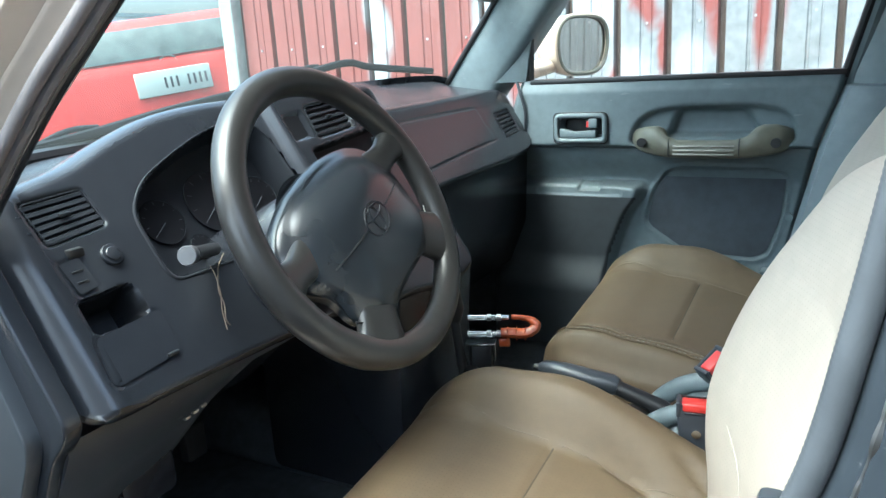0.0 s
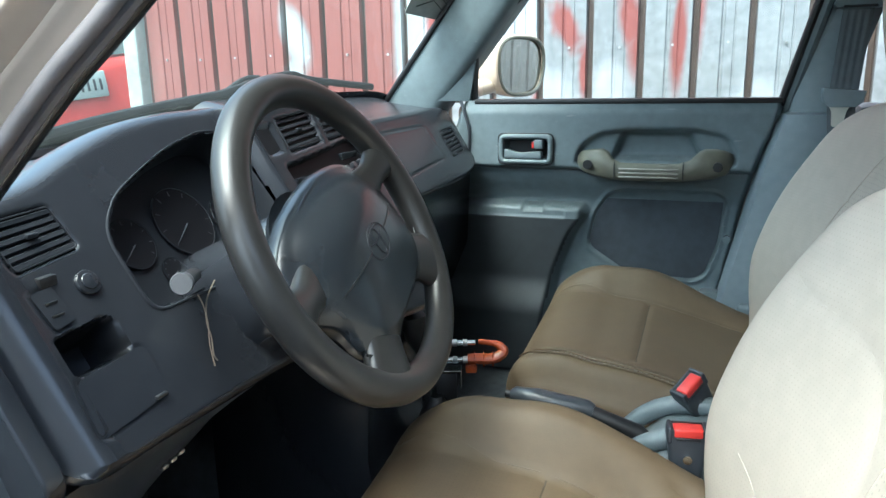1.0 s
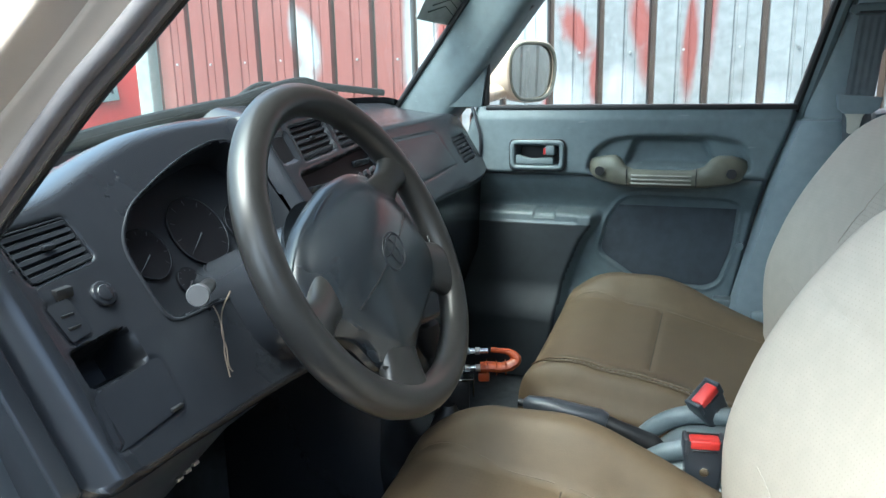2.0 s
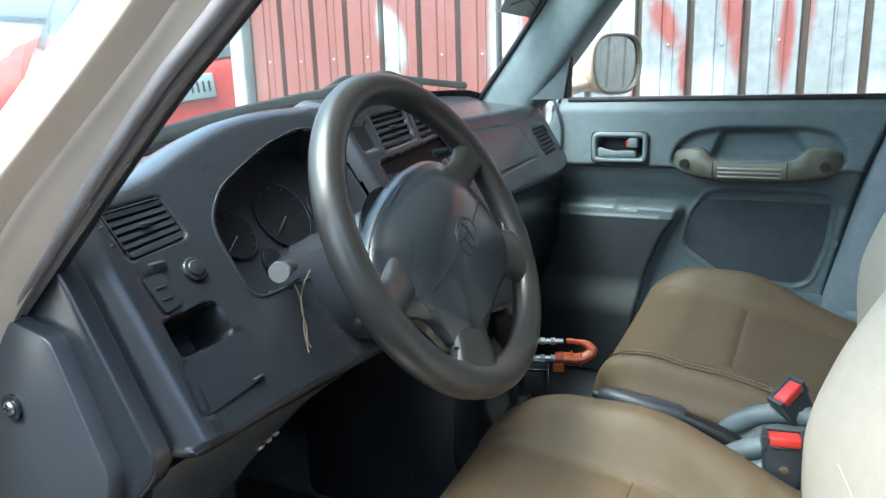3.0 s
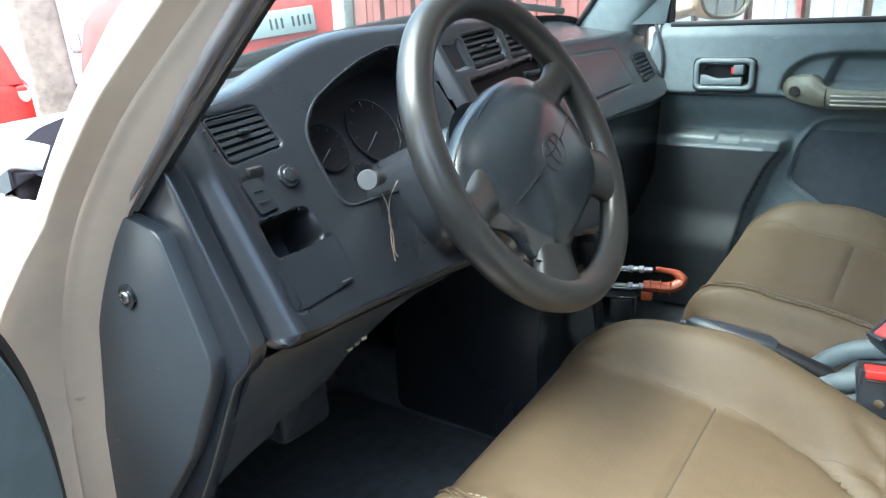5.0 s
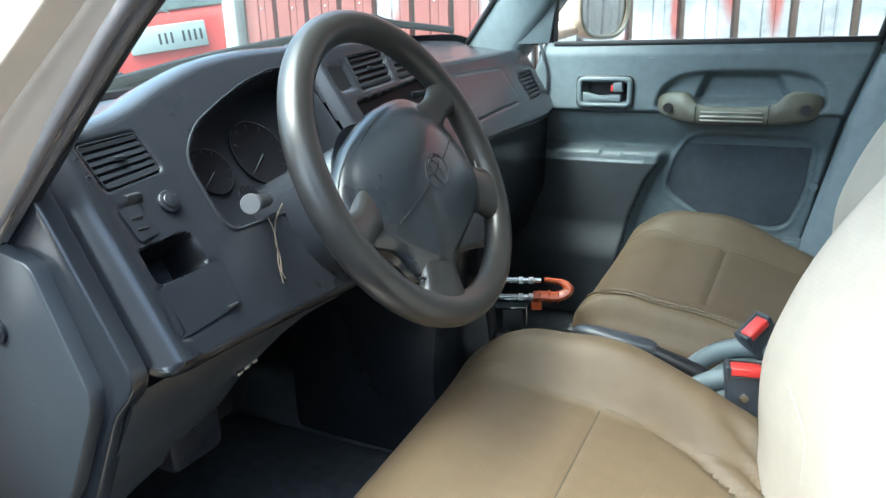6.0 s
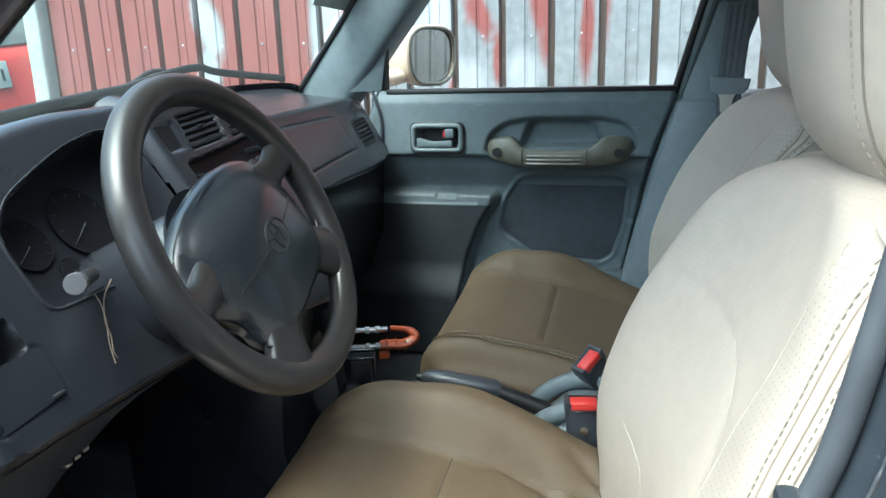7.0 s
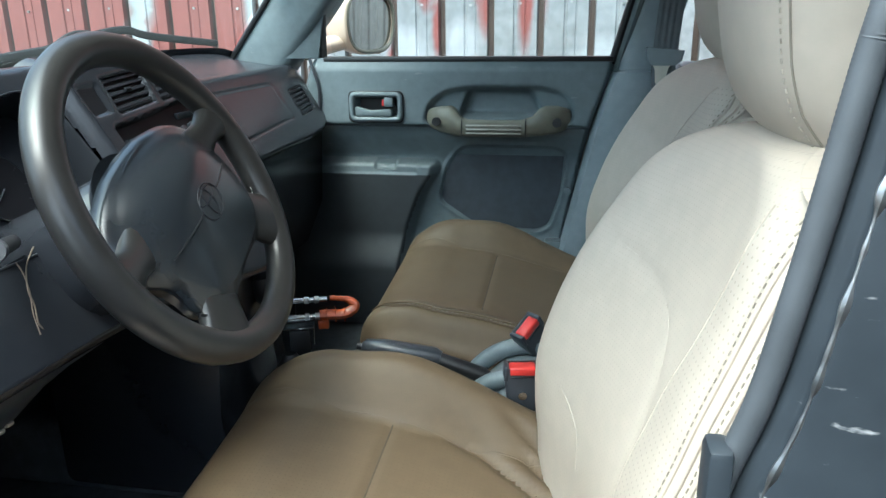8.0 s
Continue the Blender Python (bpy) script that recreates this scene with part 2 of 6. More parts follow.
# blue-grey trim made paler: the light the centre pillar catches is in its colour
M_PILLAR = material("lit_pillar_trim", (0.205, 0.240, 0.262), 0.45, var=0.1, grain=0.2, grain_scale=900, dust=0.1)
M_TRIM = material("blue_grey_trim", (0.119, 0.147, 0.159), 0.45, grain=0.25, grain_scale=900, wear=0.15, wear_color=(0.22, 0.24, 0.25), dust=0.2)
M_DASH = material("dark_dash_plastic", (0.0165, 0.0182, 0.0225), 0.24, var=0.06, grain=0.02, dust=0.02, rough_var=0.02, spec=0.5)
M_BLACK = material("black_plastic", (0.012, 0.012, 0.013), 0.45, grain=0.1)
M_KICK = material("kick_panel_plastic", (0.034, 0.038, 0.045), 0.32, var=0.08, grain=0.02, grain_scale=1100, wear=0.04, wear_color=(0.2, 0.2, 0.2), rough_var=0.03)
M_WHEEL = material("worn_wheel_rubber", (0.0215, 0.0208, 0.0200), 0.33, var=0.2, scales=(9.0, 60.0), grain=0.03, rough_var=0.03, spec=0.5)
M_PAD = material("airbag_cover", (0.0145, 0.0172, 0.021), 0.23, var=0.06, grain=0.05, grain_scale=1300, rough_var=0.02, spec=0.6)
M_TAN = material("tan_leatherette", (0.106, 0.076, 0.045), 0.54, var=0.1, grain=0.2, grain_scale=700, spec=0.32)
M_CREAM = material("cream_leatherette", (0.43, 0.378, 0.310), 0.5, var=0.06, grain=0.15, grain_scale=700, spec=0.4)
M_PERF = material("perforated_cream", (0.43, 0.378, 0.310), 0.5, var=0.06, perforated="YZ", pricked=0.72, holes=125.0)
M_PERF_TAN = material("perforated_tan", (0.106, 0.076, 0.045), 0.54, var=0.1, perforated="XY", pricked=0.88, holes=150.0, spec=0.32)
M_PRICKED = material("finely_pricked_cream", (0.43, 0.378, 0.310), 0.5, var=0.06, grain=0.1, grain_scale=700, perforated="YZ", pricked=0.88, holes=180.0, spec=0.4)
M_LINING = material("roof_cloth", (0.35, 0.36, 0.36), 0.9)
M_THREAD = material("seam_thread", (0.06, 0.045, 0.03), 0.8)
M_PALE = material("pale_thread", (0.42, 0.37, 0.30), 0.8)
M_SEAM = material("shaded_seam", (0.22, 0.195, 0.155), 0.8)
M_PAINT = material("champagne_paint", (0.52, 0.425, 0.335), 0.32, var=0.05, coat=0.3, wear=0.03, wear_color=(0.2, 0.18, 0.15))
M_RUBBER = material("rubber_seal", (0.055, 0.060, 0.067), 0.5, grain=0.08, grain_scale=900, dust=0.2)
M_JAMB = material("dark_pillar_jamb", (0.022, 0.027, 0.033), 0.38, wear=0.2, wear_color=(0.5, 0.5, 0.5))
M_OLIVE = material("olive_grey_plastic", (0.130, 0.126, 0.096), 0.45, grain=0.15, grain_scale=900)
M_BOX = material("dark_map_pocket", (0.026, 0.031, 0.035), 0.5, grain=0.2, grain_scale=900)
M_RIBS = material("worn_rib", (0.30, 0.29, 0.25), 0.4)
M_CARPET = material("dark_carpet", (0.058, 0.064, 0.072), 0.95, var=0.35, grain=0.8, grain_scale=900)
M_POCKET = material("door_pocket_cloth", (0.042, 0.05, 0.06), 0.85, var=0.25, grain=0.5, grain_scale=1500)
M_RED = material("red_plastic", (0.52, 0.032, 0.026), 0.35, var=0.05)
M_STALK = material("worn_stalk_end", (0.14, 0.14, 0.145), 0.3, 0.4)
M_GREYSEAL = material("grey_seal_cloth", (0.205, 0.186, 0.182), 0.8, grain=0.3, grain_scale=1500, spec=0.15)
M_VENT = material("vent_black", (0.008, 0.0085, 0.010), 0.5, spec=0.15)
M_SLAT = material("matt_dash_plastic", (0.0150, 0.0165, 0.0205), 0.5, var=0.06, grain=0.02, spec=0.25)
M_TINT = glass("dimming_glass", tint=(0.22, 0.24, 0.24), haze=0.01)
M_CHROME = material("chrome", (0.75, 0.75, 0.74), 0.14, 1.0, var=0.05)
M_STEEL = material("dull_steel", (0.45, 0.45, 0.44), 0.35, 1.0)
M_ORANGE = material("orange_brown_grip", (0.26, 0.052, 0.017), 0.22, var=0.3, scales=(25.0, 120.0), rough_var=0.02)
M_IVORY = material("ivory_plastic", (0.55, 0.53, 0.46), 0.5, var=0.06)
M_WEB = material("seat_belt_webbing", (0.115, 0.128, 0.140), 0.8, grain=0.4, grain_scale=1500)
M_LENS = material("smoked_lens", (0.006, 0.006, 0.008), 0.6, spec=0.2)
M_WIRE = material("bare_wire", (0.20, 0.16, 0.12), 0.5)
M_PAPER = material("faded_paper", (0.42, 0.45, 0.43), 0.8)
M_INK = material("dark_print", (0.12, 0.14, 0.13), 0.8)
M_MIRROR = material("mirror_glass", (0.60, 0.58, 0.55), 0.03, 1.0, var=0.02)
M_MIRROR.node_tree.nodes["Principled BSDF"].inputs["Roughness"].default_value = 0.02
for lk in list(M_MIRROR.node_tree.links):
    if lk.to_socket.name == "Roughness":
        M_MIRROR.node_tree.links.remove(lk)
M_GLASS = glass("windscreen_glass", tint=(0.80, 0.87, 0.84), haze=0.022, haze_color=(0.70, 0.76, 0.74))
M_SIDE = glass("side_glass", haze=0.02)
M_REDCAR = material("red_car_paint", (0.46, 0.045, 0.04), 0.6, var=0.1, spec=0.12)
M_CARGLASS = material("dark_car_glass", (0.055, 0.07, 0.068), 0.25, var=0.3, scales=(3.0, 12.0), spec=0.25)
M_WHITE = material("white_paint", (0.78, 0.77, 0.74), 0.5, var=0.06)
M_PLATE = material("plate_white", (0.36, 0.41, 0.38), 0.5, var=0.05)
M_CONCRETE = material("stained_concrete", (0.30, 0.285, 0.26), 0.9, var=0.3, scales=(1.2, 14), grain=0.4, grain_scale=90)
M_PALECONC = material("sunlit_concrete", (0.66, 0.64, 0.60), 0.85, var=0.12, scales=(0.8, 9), grain=0.3, grain_scale=80)
M_COWL = material("dusty_cowl", (0.022, 0.025, 0.024), 0.8, var=0.4, scales=(12.0, 60.0), wear=0.25, wear_color=(0.09, 0.095, 0.085), spec=0.1)
# near black, so that surfaces under open sky look like a shaded hollow
M_WELL = material("shaded_well", (0.016, 0.0145, 0.018), 0.9, spec=0.0)
M_POST = material("weathered_post", (0.33, 0.255, 0.21), 0.85, var=0.35, scales=(4, 30), grain=0.5, grain_scale=150, wear=0.25, wear_color=(0.16, 0.13, 0.11))
M_GALV = material("galvanised_post", (0.30, 0.34, 0.32), 0.55, 0.3, var=0.2)
M_TYRE = material("tyre_rubber", (0.02, 0.02, 0.02), 0.8)

# ---------------------------------------------------------------- ground and surroundings
def disc(radius, rings=14, n=48):
    rows = [[(radius * (k / rings) ** 3 * math.cos(a), radius * (k / rings) ** 3 * math.sin(a), 0.0)
             for a in (i * math.tau / n for i in range(n))] for k in range(1, rings + 1)]
    return loft(rows, True, True)


gr = part("ground", disc(900.0), M_CONCRETE)
tagged(gr, "stained grey concrete ground of a yard", "ground", kind="structure")

FENCE_Y, RIB = 1.75, 0.1845


def fence_material():
    """Galvanised sheet with old red and white paint, laid by the masks 'red' and 'white'."""
    mt = material("painted_sheet", (0.235, 0.245, 0.25), 0.45, 0.3, var=0.25, scales=(2, 30))
    nt = mt.node_tree
    N, L = nt.nodes, nt.links
    bsdf = N["Principled BSDF"]
    color = bsdf.inputs["Base Color"].links[0].from_socket
    tc = N.new("ShaderNodeTexCoord")
    nz = N.new("ShaderNodeTexNoise"); nz.inputs["Scale"].default_value, nz.inputs["Detail"].default_value = 9.0, 8
    mp = N.new("ShaderNodeMapping"); mp.inputs["Scale"].default_value = (3.0, 3.0, 0.5)
    L.new(tc.outputs["Object"], mp.inputs["Vector"]); L.new(mp.outputs["Vector"], nz.inputs["Vector"])
    # the third mask's brown stands for rust and for the valleys' shade together
    for mask, tint, soft in (("white", (0.44, 0.455, 0.47), 0.6), ("red", (0.26, 0.082, 0.07), 0.7), ("rust_shade", (0.135, 0.10, 0.08), 0.5)):
        at = N.new("ShaderNodeAttribute"); at.attribute_name = mask
        ad = N.new("ShaderNodeMath"); ad.operation = 'MULTIPLY_ADD'
        ad.inputs[1].default_value, ad.inputs[2].default_value = soft, -soft / 2
        L.new(nz.outputs["Fac"], ad.inputs[0])
        sm = N.new("ShaderNodeMath"); sm.operation = 'ADD'
        L.new(at.outputs["Fac"], sm.inputs[0]); L.new(ad.outputs[0], sm.inputs[1])
        rg = N.new("ShaderNodeMapRange")
        rg.inputs["From Min"].default_value, rg.inputs["From Max"].default_value = 0.25, 0.75
        L.new(sm.outputs[0], rg.inputs["Value"])
        vr = N.new("ShaderNodeMix"); vr.data_type = 'RGBA'; vr.blend_type = 'MULTIPLY'
        vr.inputs["Factor"].default_value = 0.5
        vr.inputs["A"].default_value = (*tint, 1)
        L.new(nz.outputs["Fac"], vr.inputs["B"])
        vb = N.new("ShaderNodeMix"); vb.data_type = 'RGBA'
        vb.inputs["Factor"].default_value = 0.35
        vb.inputs["B"].default_value = (*tint, 1)
        L.new(vr.outputs["Result"], vb.inputs["A"])
        mx = N.new("ShaderNodeMix"); mx.data_type = 'RGBA'
        L.new(rg.outputs["Result"], mx.inputs["Factor"]); L.new(color, mx.inputs["A"]); L.new(vb.outputs["Result"], mx.inputs["B"])
        color = mx.outputs["Result"]
    L.new(color, bsdf.inputs["Base Color"])
    return mt


M_SHEET = fence_material()
# sprayed patches of paint: x, z, half width, half height, lean
RED_SPRAY = [(-0.37, 1.36, 0.055, 0.12, -0.45), (-0.29, 1.19, 0.028, 0.14, 0.0), (-0.135, 1.38, 0.05, 0.14, -0.1), (-0.12, 1.26, 0.03, 0.13, 0.0), (0.035, 1.3, 0.03, 0.24, 0.05), (0.115, 1.45, 0.02, 0.3, 0.0),
             (-0.48, 1.05, 0.03, 0.10, 0.0), (-0.88, 1.3, 0.05, 0.4, 0.0)]
WHITE_SPRAY = [(-0.2, 1.14, 0.08, 0.1, 0.0), (-0.42, 1.1, 0.1, 0.12, 0.0), (-1.52, 1.36, 0.07, 0.16, -0.3), (-1.53, 1.15, 0.06, 0.14, 0.0), (-0.98, 1.3, 0.09, 0.4, 0.0),
               (0.3, 1.1, 0.1, 0.06, 0.0), (-0.55, 1.35, 0.1, 0.2, 0.0)]


def spray(patches, x, z):
    best = 0.0
    for px, pz, w, h, lean in patches:
        u, v = (x - px - lean * (z - pz)) / w, (z - pz) / h
        best = max(best, 1.3 - math.hypot(u, v))
    return best


def paint_masks(ob, world_x):
    me = ob.data
    red = me.attributes.new("red", 'FLOAT', 'POINT')
    white = me.attributes.new("white", 'FLOAT', 'POINT')
    rust_shade = me.attributes.new("rust_shade", 'FLOAT', 'POINT')
    for i, v in enumerate(me.vertices):
        x, z = v.co.x + world_x, v.co.z
        band = step(-1.02, -1.06, x)
        w = spray(WHITE_SPRAY, x, z)
        high = step(1.5, 1.62, z) * step(1.2, 0.6, x)
        red.data[i].value = max(spray(RED_SPRAY, x, z), high, band * (1.0 - 1.2 * min(max(w, 0), 1)))
        white.data[i].value = w
        # brown by valley depth: part rust, part painted shade
        rust_shade.data[i].value = 0.85 if v.co.y > 0.022 else (0.45 if v.co.y > 0.012 else 0.0)


def sheet(x0, ribs):
    """One corrugated sheet: wide flat pans and narrow trapezoid valleys, 1 mm thick."""
    xs = []
    for k in range(ribs):
        b = x0 + k * RIB
        xs += [(b, 0.0), (b + 0.02, 0.0), (b + 0.024, 0.006), (b + 0.03, 0.006), (b + 0.034, 0.0), (b + 0.062, 0.0), (b + 0.064, 0.003), (b + 0.068, 0.003), (b + 0.070, 0.0),
               (b + 0.108, 0.0), (b + 0.113, 0.036), (b + 0.131, 0.036), (b + 0.136, 0.0)]
    xs.append((x0 + ribs * RIB + 0.01, 0.0))
    rows = []
    for j in range(61):
        z = 0.02 + 2.5 * j / 60
        rows.append([(x, FENCE_Y + d + 0.003 * math.sin(7 * x + 3 * z), z) for x, d in xs]
                    + [(x, FENCE_Y + d + 0.0012 + 0.003 * math.sin(7 * x + 3 * z), z) for x, d in reversed(xs)])
    return loft(rows)


fence = thing("corrugated_fence", (0.0, FENCE_Y, 0.0), "corrugated sheet metal fence with faded red and white paint patches", "fence")
for k in range(-3, 7):
    ribs = 2 if k == -3 else 5
    x0 = -0.216 + k * RIB * 5 + (5 - ribs) * RIB
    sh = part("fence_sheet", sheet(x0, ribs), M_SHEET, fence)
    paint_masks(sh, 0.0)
    for i in range(ribs):
        sx = x0 + i * RIB + 0.047
        part("rivet", cylinder((sx, FENCE_Y + 0.002, 1.275 + 0.004 * ((i * 7) % 3)), (sx, FENCE_Y - 0.004, 1.275 + 0.004 * ((i * 7) % 3)), 0.005, 8), M_STEEL, sh)
for z in (0.5, 1.9):
    part("fence_rail", box((-2.4, FENCE_Y + 0.04, z), (6.3, FENCE_Y + 0.08, z + 0.05), 0.004), M_GALV, fence)
gp = part("fence_post", extrude(rounded_poly([(-2.40, 1.70), (-2.32, 1.70), (-2.32, 1.78), (-2.40, 1.78)], 0.01, 3), 'z', 0.0, 2.7), M_GALV)
tagged(gp, "pale galvanised steel post at the fence's end", "post")

yp = extrude(rounded_poly([(-2.874, 0.470), (-2.754, 0.420), (-2.694, 0.570), (-2.814, 0.620)], 0.02, 3), 'z', 0.0, 3.2)
for v in yp.verts:
    v.co += Vector((-0.022, -0.046, 0)) * v.co.z
wp = part("yard_post", yp, M_POST, None)
tagged(wp, "weathered brown square post with dark stains, leaning slightly", "post")


def red_car(loc, heading, tall, label, group):
    """A small red car; its nose points along local +x, its tail is at x = 0. tall stretches the body's heights."""
    m = Matrix.Translation(loc) @ Matrix.Rotation(heading, 4, 'Z')
    rc = thing("red_car", loc, label, "car", group, matrix=m)

    def up(z):
        low = min(z, 0.98)
        return 0.3 + (low - 0.3) * tall + (z - low) * (0.6 if tall > 1 else tall)
    stations = [(0.0, 0.50, 0.90, 0.66), (0.015, 0.44, 0.93, 0.72), (0.05, 0.38, 0.96, 0.76), (0.12, 0.35, 0.975, 0.79), (0.25, 0.33, 0.98, 0.81), (0.5, 0.32, 0.98, 0.82), (1.6, 0.30, 0.98, 0.83), (2.6, 0.30, 0.95, 0.82), (3.3, 0.32, 0.86, 0.78), (3.6, 0.4, 0.7, 0.66)]
    side = ((1.10, 0), (1.22, .12), (1.32, .3), (1.28, .6), (1.22, .8), (1.13, .97), (1.02, 1.07), (.86, 1.12)) if tall > 1 else ((.86, 0), (.96, .12), (1, .3), (1, .6), (.985, .8), (.95, .93), (.88, 1))
    rings = []
    for x, z0, z1, w in stations:
        rings.append([(x, s * w * c, up(z0 + (z1 - z0) * (t + max(t - 0.9, 0) * 1.4 * min(x / 0.4, 1) * (tall > 1)))) for s, c, t in [(-1, c, t) for c, t in side] + [(1, c, t) for c, t in reversed(side)]])
    zp = up(0.905)
    LEAN = Matrix.Translation((0, 0, zp)) @ Matrix.Rotation(radians(-6 if tall > 1 else 0), 4, 'X') @ Matrix.Translation((0, 0, -zp))

    def body_part(name, bm, mt, parent, label="", sharp=38):
        bmesh.ops.transform(bm, matrix=LEAN, verts=bm.verts)
        return part(name, bm, mt, parent, label, sharp)
    body_part("body", loft(rings), M_REDCAR, rc, sharp=60)
    cab = [(0.02, 0.97, 0.74), (0.10, 1.20, 0.68), (0.18, 1.33, 0.64), (0.35, 1.39, 0.6), (1.5, 1.41, 0.6), (1.8, 1.36, 0.62), (2.5, 0.96, 0.76)]
    rings = []
    for x, z, w in cab:
        rings.append([(x, -max(w, .74), up(0.94)), (x, -w, up(z - 0.03)), (x, -w + 0.03, up(z - 0.008)), (x, -w + 0.09, up(z)), (x, w - 0.09, up(z)), (x, w - 0.03, up(z - 0.008)), (x, w, up(z - 0.03)), (x, max(w, .74), up(0.94))])
    body_part("cabin", loft(rings), M_REDCAR, rc, sharp=60)
    pane = []
    for z, x, w in ((1.03, 0.035, 0.60), (1.05, 0.04, 0.615), (1.20, 0.092, 0.57), (1.28, 0.135, 0.53), (1.30, 0.15, 0.50)):
        pane.append([(x - 0.012, -w, up(z)), (x - 0.018, -w * 0.5, up(z)), (x - 0.02, 0, up(z)), (x - 0.018, w * 0.5, up(z)), (x - 0.012, w, up(z)), (x + 0.01, w, up(z)), (x + 0.01, -w, up(z))])
    body_part("rear_window", loft(pane), M_CARGLASS, rc)
    zm = 1.22 if tall > 1 else up(0.9)
    for s in (-1, 1):
        lamp = body_part("tail_lamp", box((0.01, s * 0.70 - 0.07, up(0.80)), (0.20, s * 0.735 + 0.06, up(0.93)), 0.04, 4), M_WHITE, rc, "pale tail lamp with a red edge")
        body_part("lens", box((0.004, s * 0.70 - 0.055, up(0.885)), (0.12, s * 0.735 + 0.05, up(0.925)), 0.015), M_RED, lamp)
        if tall < 1:
            continue
        mir = body_part("wing_mirror", box((2.20, s * 0.98 - 0.085, zm - 0.12), (2.32, s * 0.98 + 0.085, zm + 0.12), 0.03, 4), M_REDCAR, rc)
        body_part("mirror_glass", box((-0.004, -0.078, -0.112), (0.004, 0.078, 0.112), 0.003, 2, Matrix.Translation((2.165, s * 0.98, zm)) @ Matrix.Rotation(radians(14), 4, 'Y')), M_MIRROR, mir)
    plate = body_part("number_plate", box((-0.022, -0.20, zp - 0.065), (0.03, 0.20, zp + 0.065), 0.006), M_PLATE, rc)
    for k in range(8):
        if k != 4:
            body_part("character_bar", box((-0.025, -0.175 + k * 0.031, zp - 0.030), (-0.0215, -0.163 + k * 0.031, zp + 0.026)), M_KICK, plate)
    ring = [(0.022, 0.042 * math.cos(a), up(0.985) + 0.026 * math.sin(a)) for a in (i * math.tau / 24 for i in range(24))]
    body_part("emblem", tube(ring, 0.005, 6, True), M_STEEL, rc)
    bar = body_part("model_badge", box((-0.006, -0.58, up(0.845)), (0.02, -0.42, up(0.865))), M_PLATE, rc)
    body_part("bumper", box((-0.06, -0.78, 0.36), (0.1, 0.78, up(0.58)), 0.05, 3), M_REDCAR, rc)
    for x in (0.65, 3.0):
        for s in (-1, 1):
            wh = part("wheel", cylinder((x, s * 0.68, 0.31), (x, s * 0.84, 0.31), 0.31, 28, bevel=0.03), M_TYRE, rc)
            part("rim", cylinder((x, s * 0.80, 0.31), (x, s * 0.85, 0.31), 0.17, 20), M_STEEL, wh)
    return rc


red_car((-2.92, 1.83, 0.0), radians(150.5), 1.42, "parked red car with a white number plate", "red cars in the yard")
red_car((-5.1, 0.66, 0.0), radians(158), 0.85, "low parked red car farther off in the yard", "red cars in the yard")

# slab paler than the ground, so that the yard ahead looks sunlit
pave = part("pavement", box((-15.0, -9.0, -0.05), (-3.3, 9.0, 0.012), 0.004), M_PALECONC)
tagged(pave, "concrete pavement of the yard, its sunlight put into the pale colour", "pavement", kind="structure")

wall = thing("yard_building", (-16.0, 0.0, 0.0), "pale sunlit building at the far end of the yard", "building")
part("wall", box((-16.3, -14, 0), (-16.0, 14, 2.6)), M_WHITE, wall)
part("roof", box((-16.4, -14.1, 2.6), (-15.95, 14.1, 2.7)), M_GALV, wall)
win = part("window", box((-16.0, 11.2, 0.9), (-15.97, 12.2, 2.0), 0.004), M_POST, wall, "brown shuttered window")
part("window_pane", box((-15.97, 11.28, 0.97), (-15.965, 12.12, 1.93)), M_CARGLASS, win)


# unseen wall added close on the driver's side and behind, to block low light
yw = part("light_block_wall", box((0.35, -2.15, 0.0), (7.0, -2.0, 2.5), 0.01), M_CONCRETE)
tagged(yw, "unseen grey plastered wall added beside the car to block light", "wall", kind="structure")

# ---------------------------------------------------------------- the car's body
car = thing("car_body", (0.4, 0.0, 0.0), "champagne beige small off-roader, driver's door wide open", "car")
FLOOR_Z = 0.44


# driver's front pillar: the painted jamb with a soft crease, swept from the hinge post to the roof
A_LINE = [(-0.50, 0.45), (-0.505, 0.60), (-0.50, 0.72), (-0.485, 0.84), (-0.455, 0.93), (-0.405, 1.01), (-0.30, 1.11), (-0.18, 1.22), (-0.03, 1.38), (0.08, 1.49), (0.22, 1.56), (0.5, 1.585)]


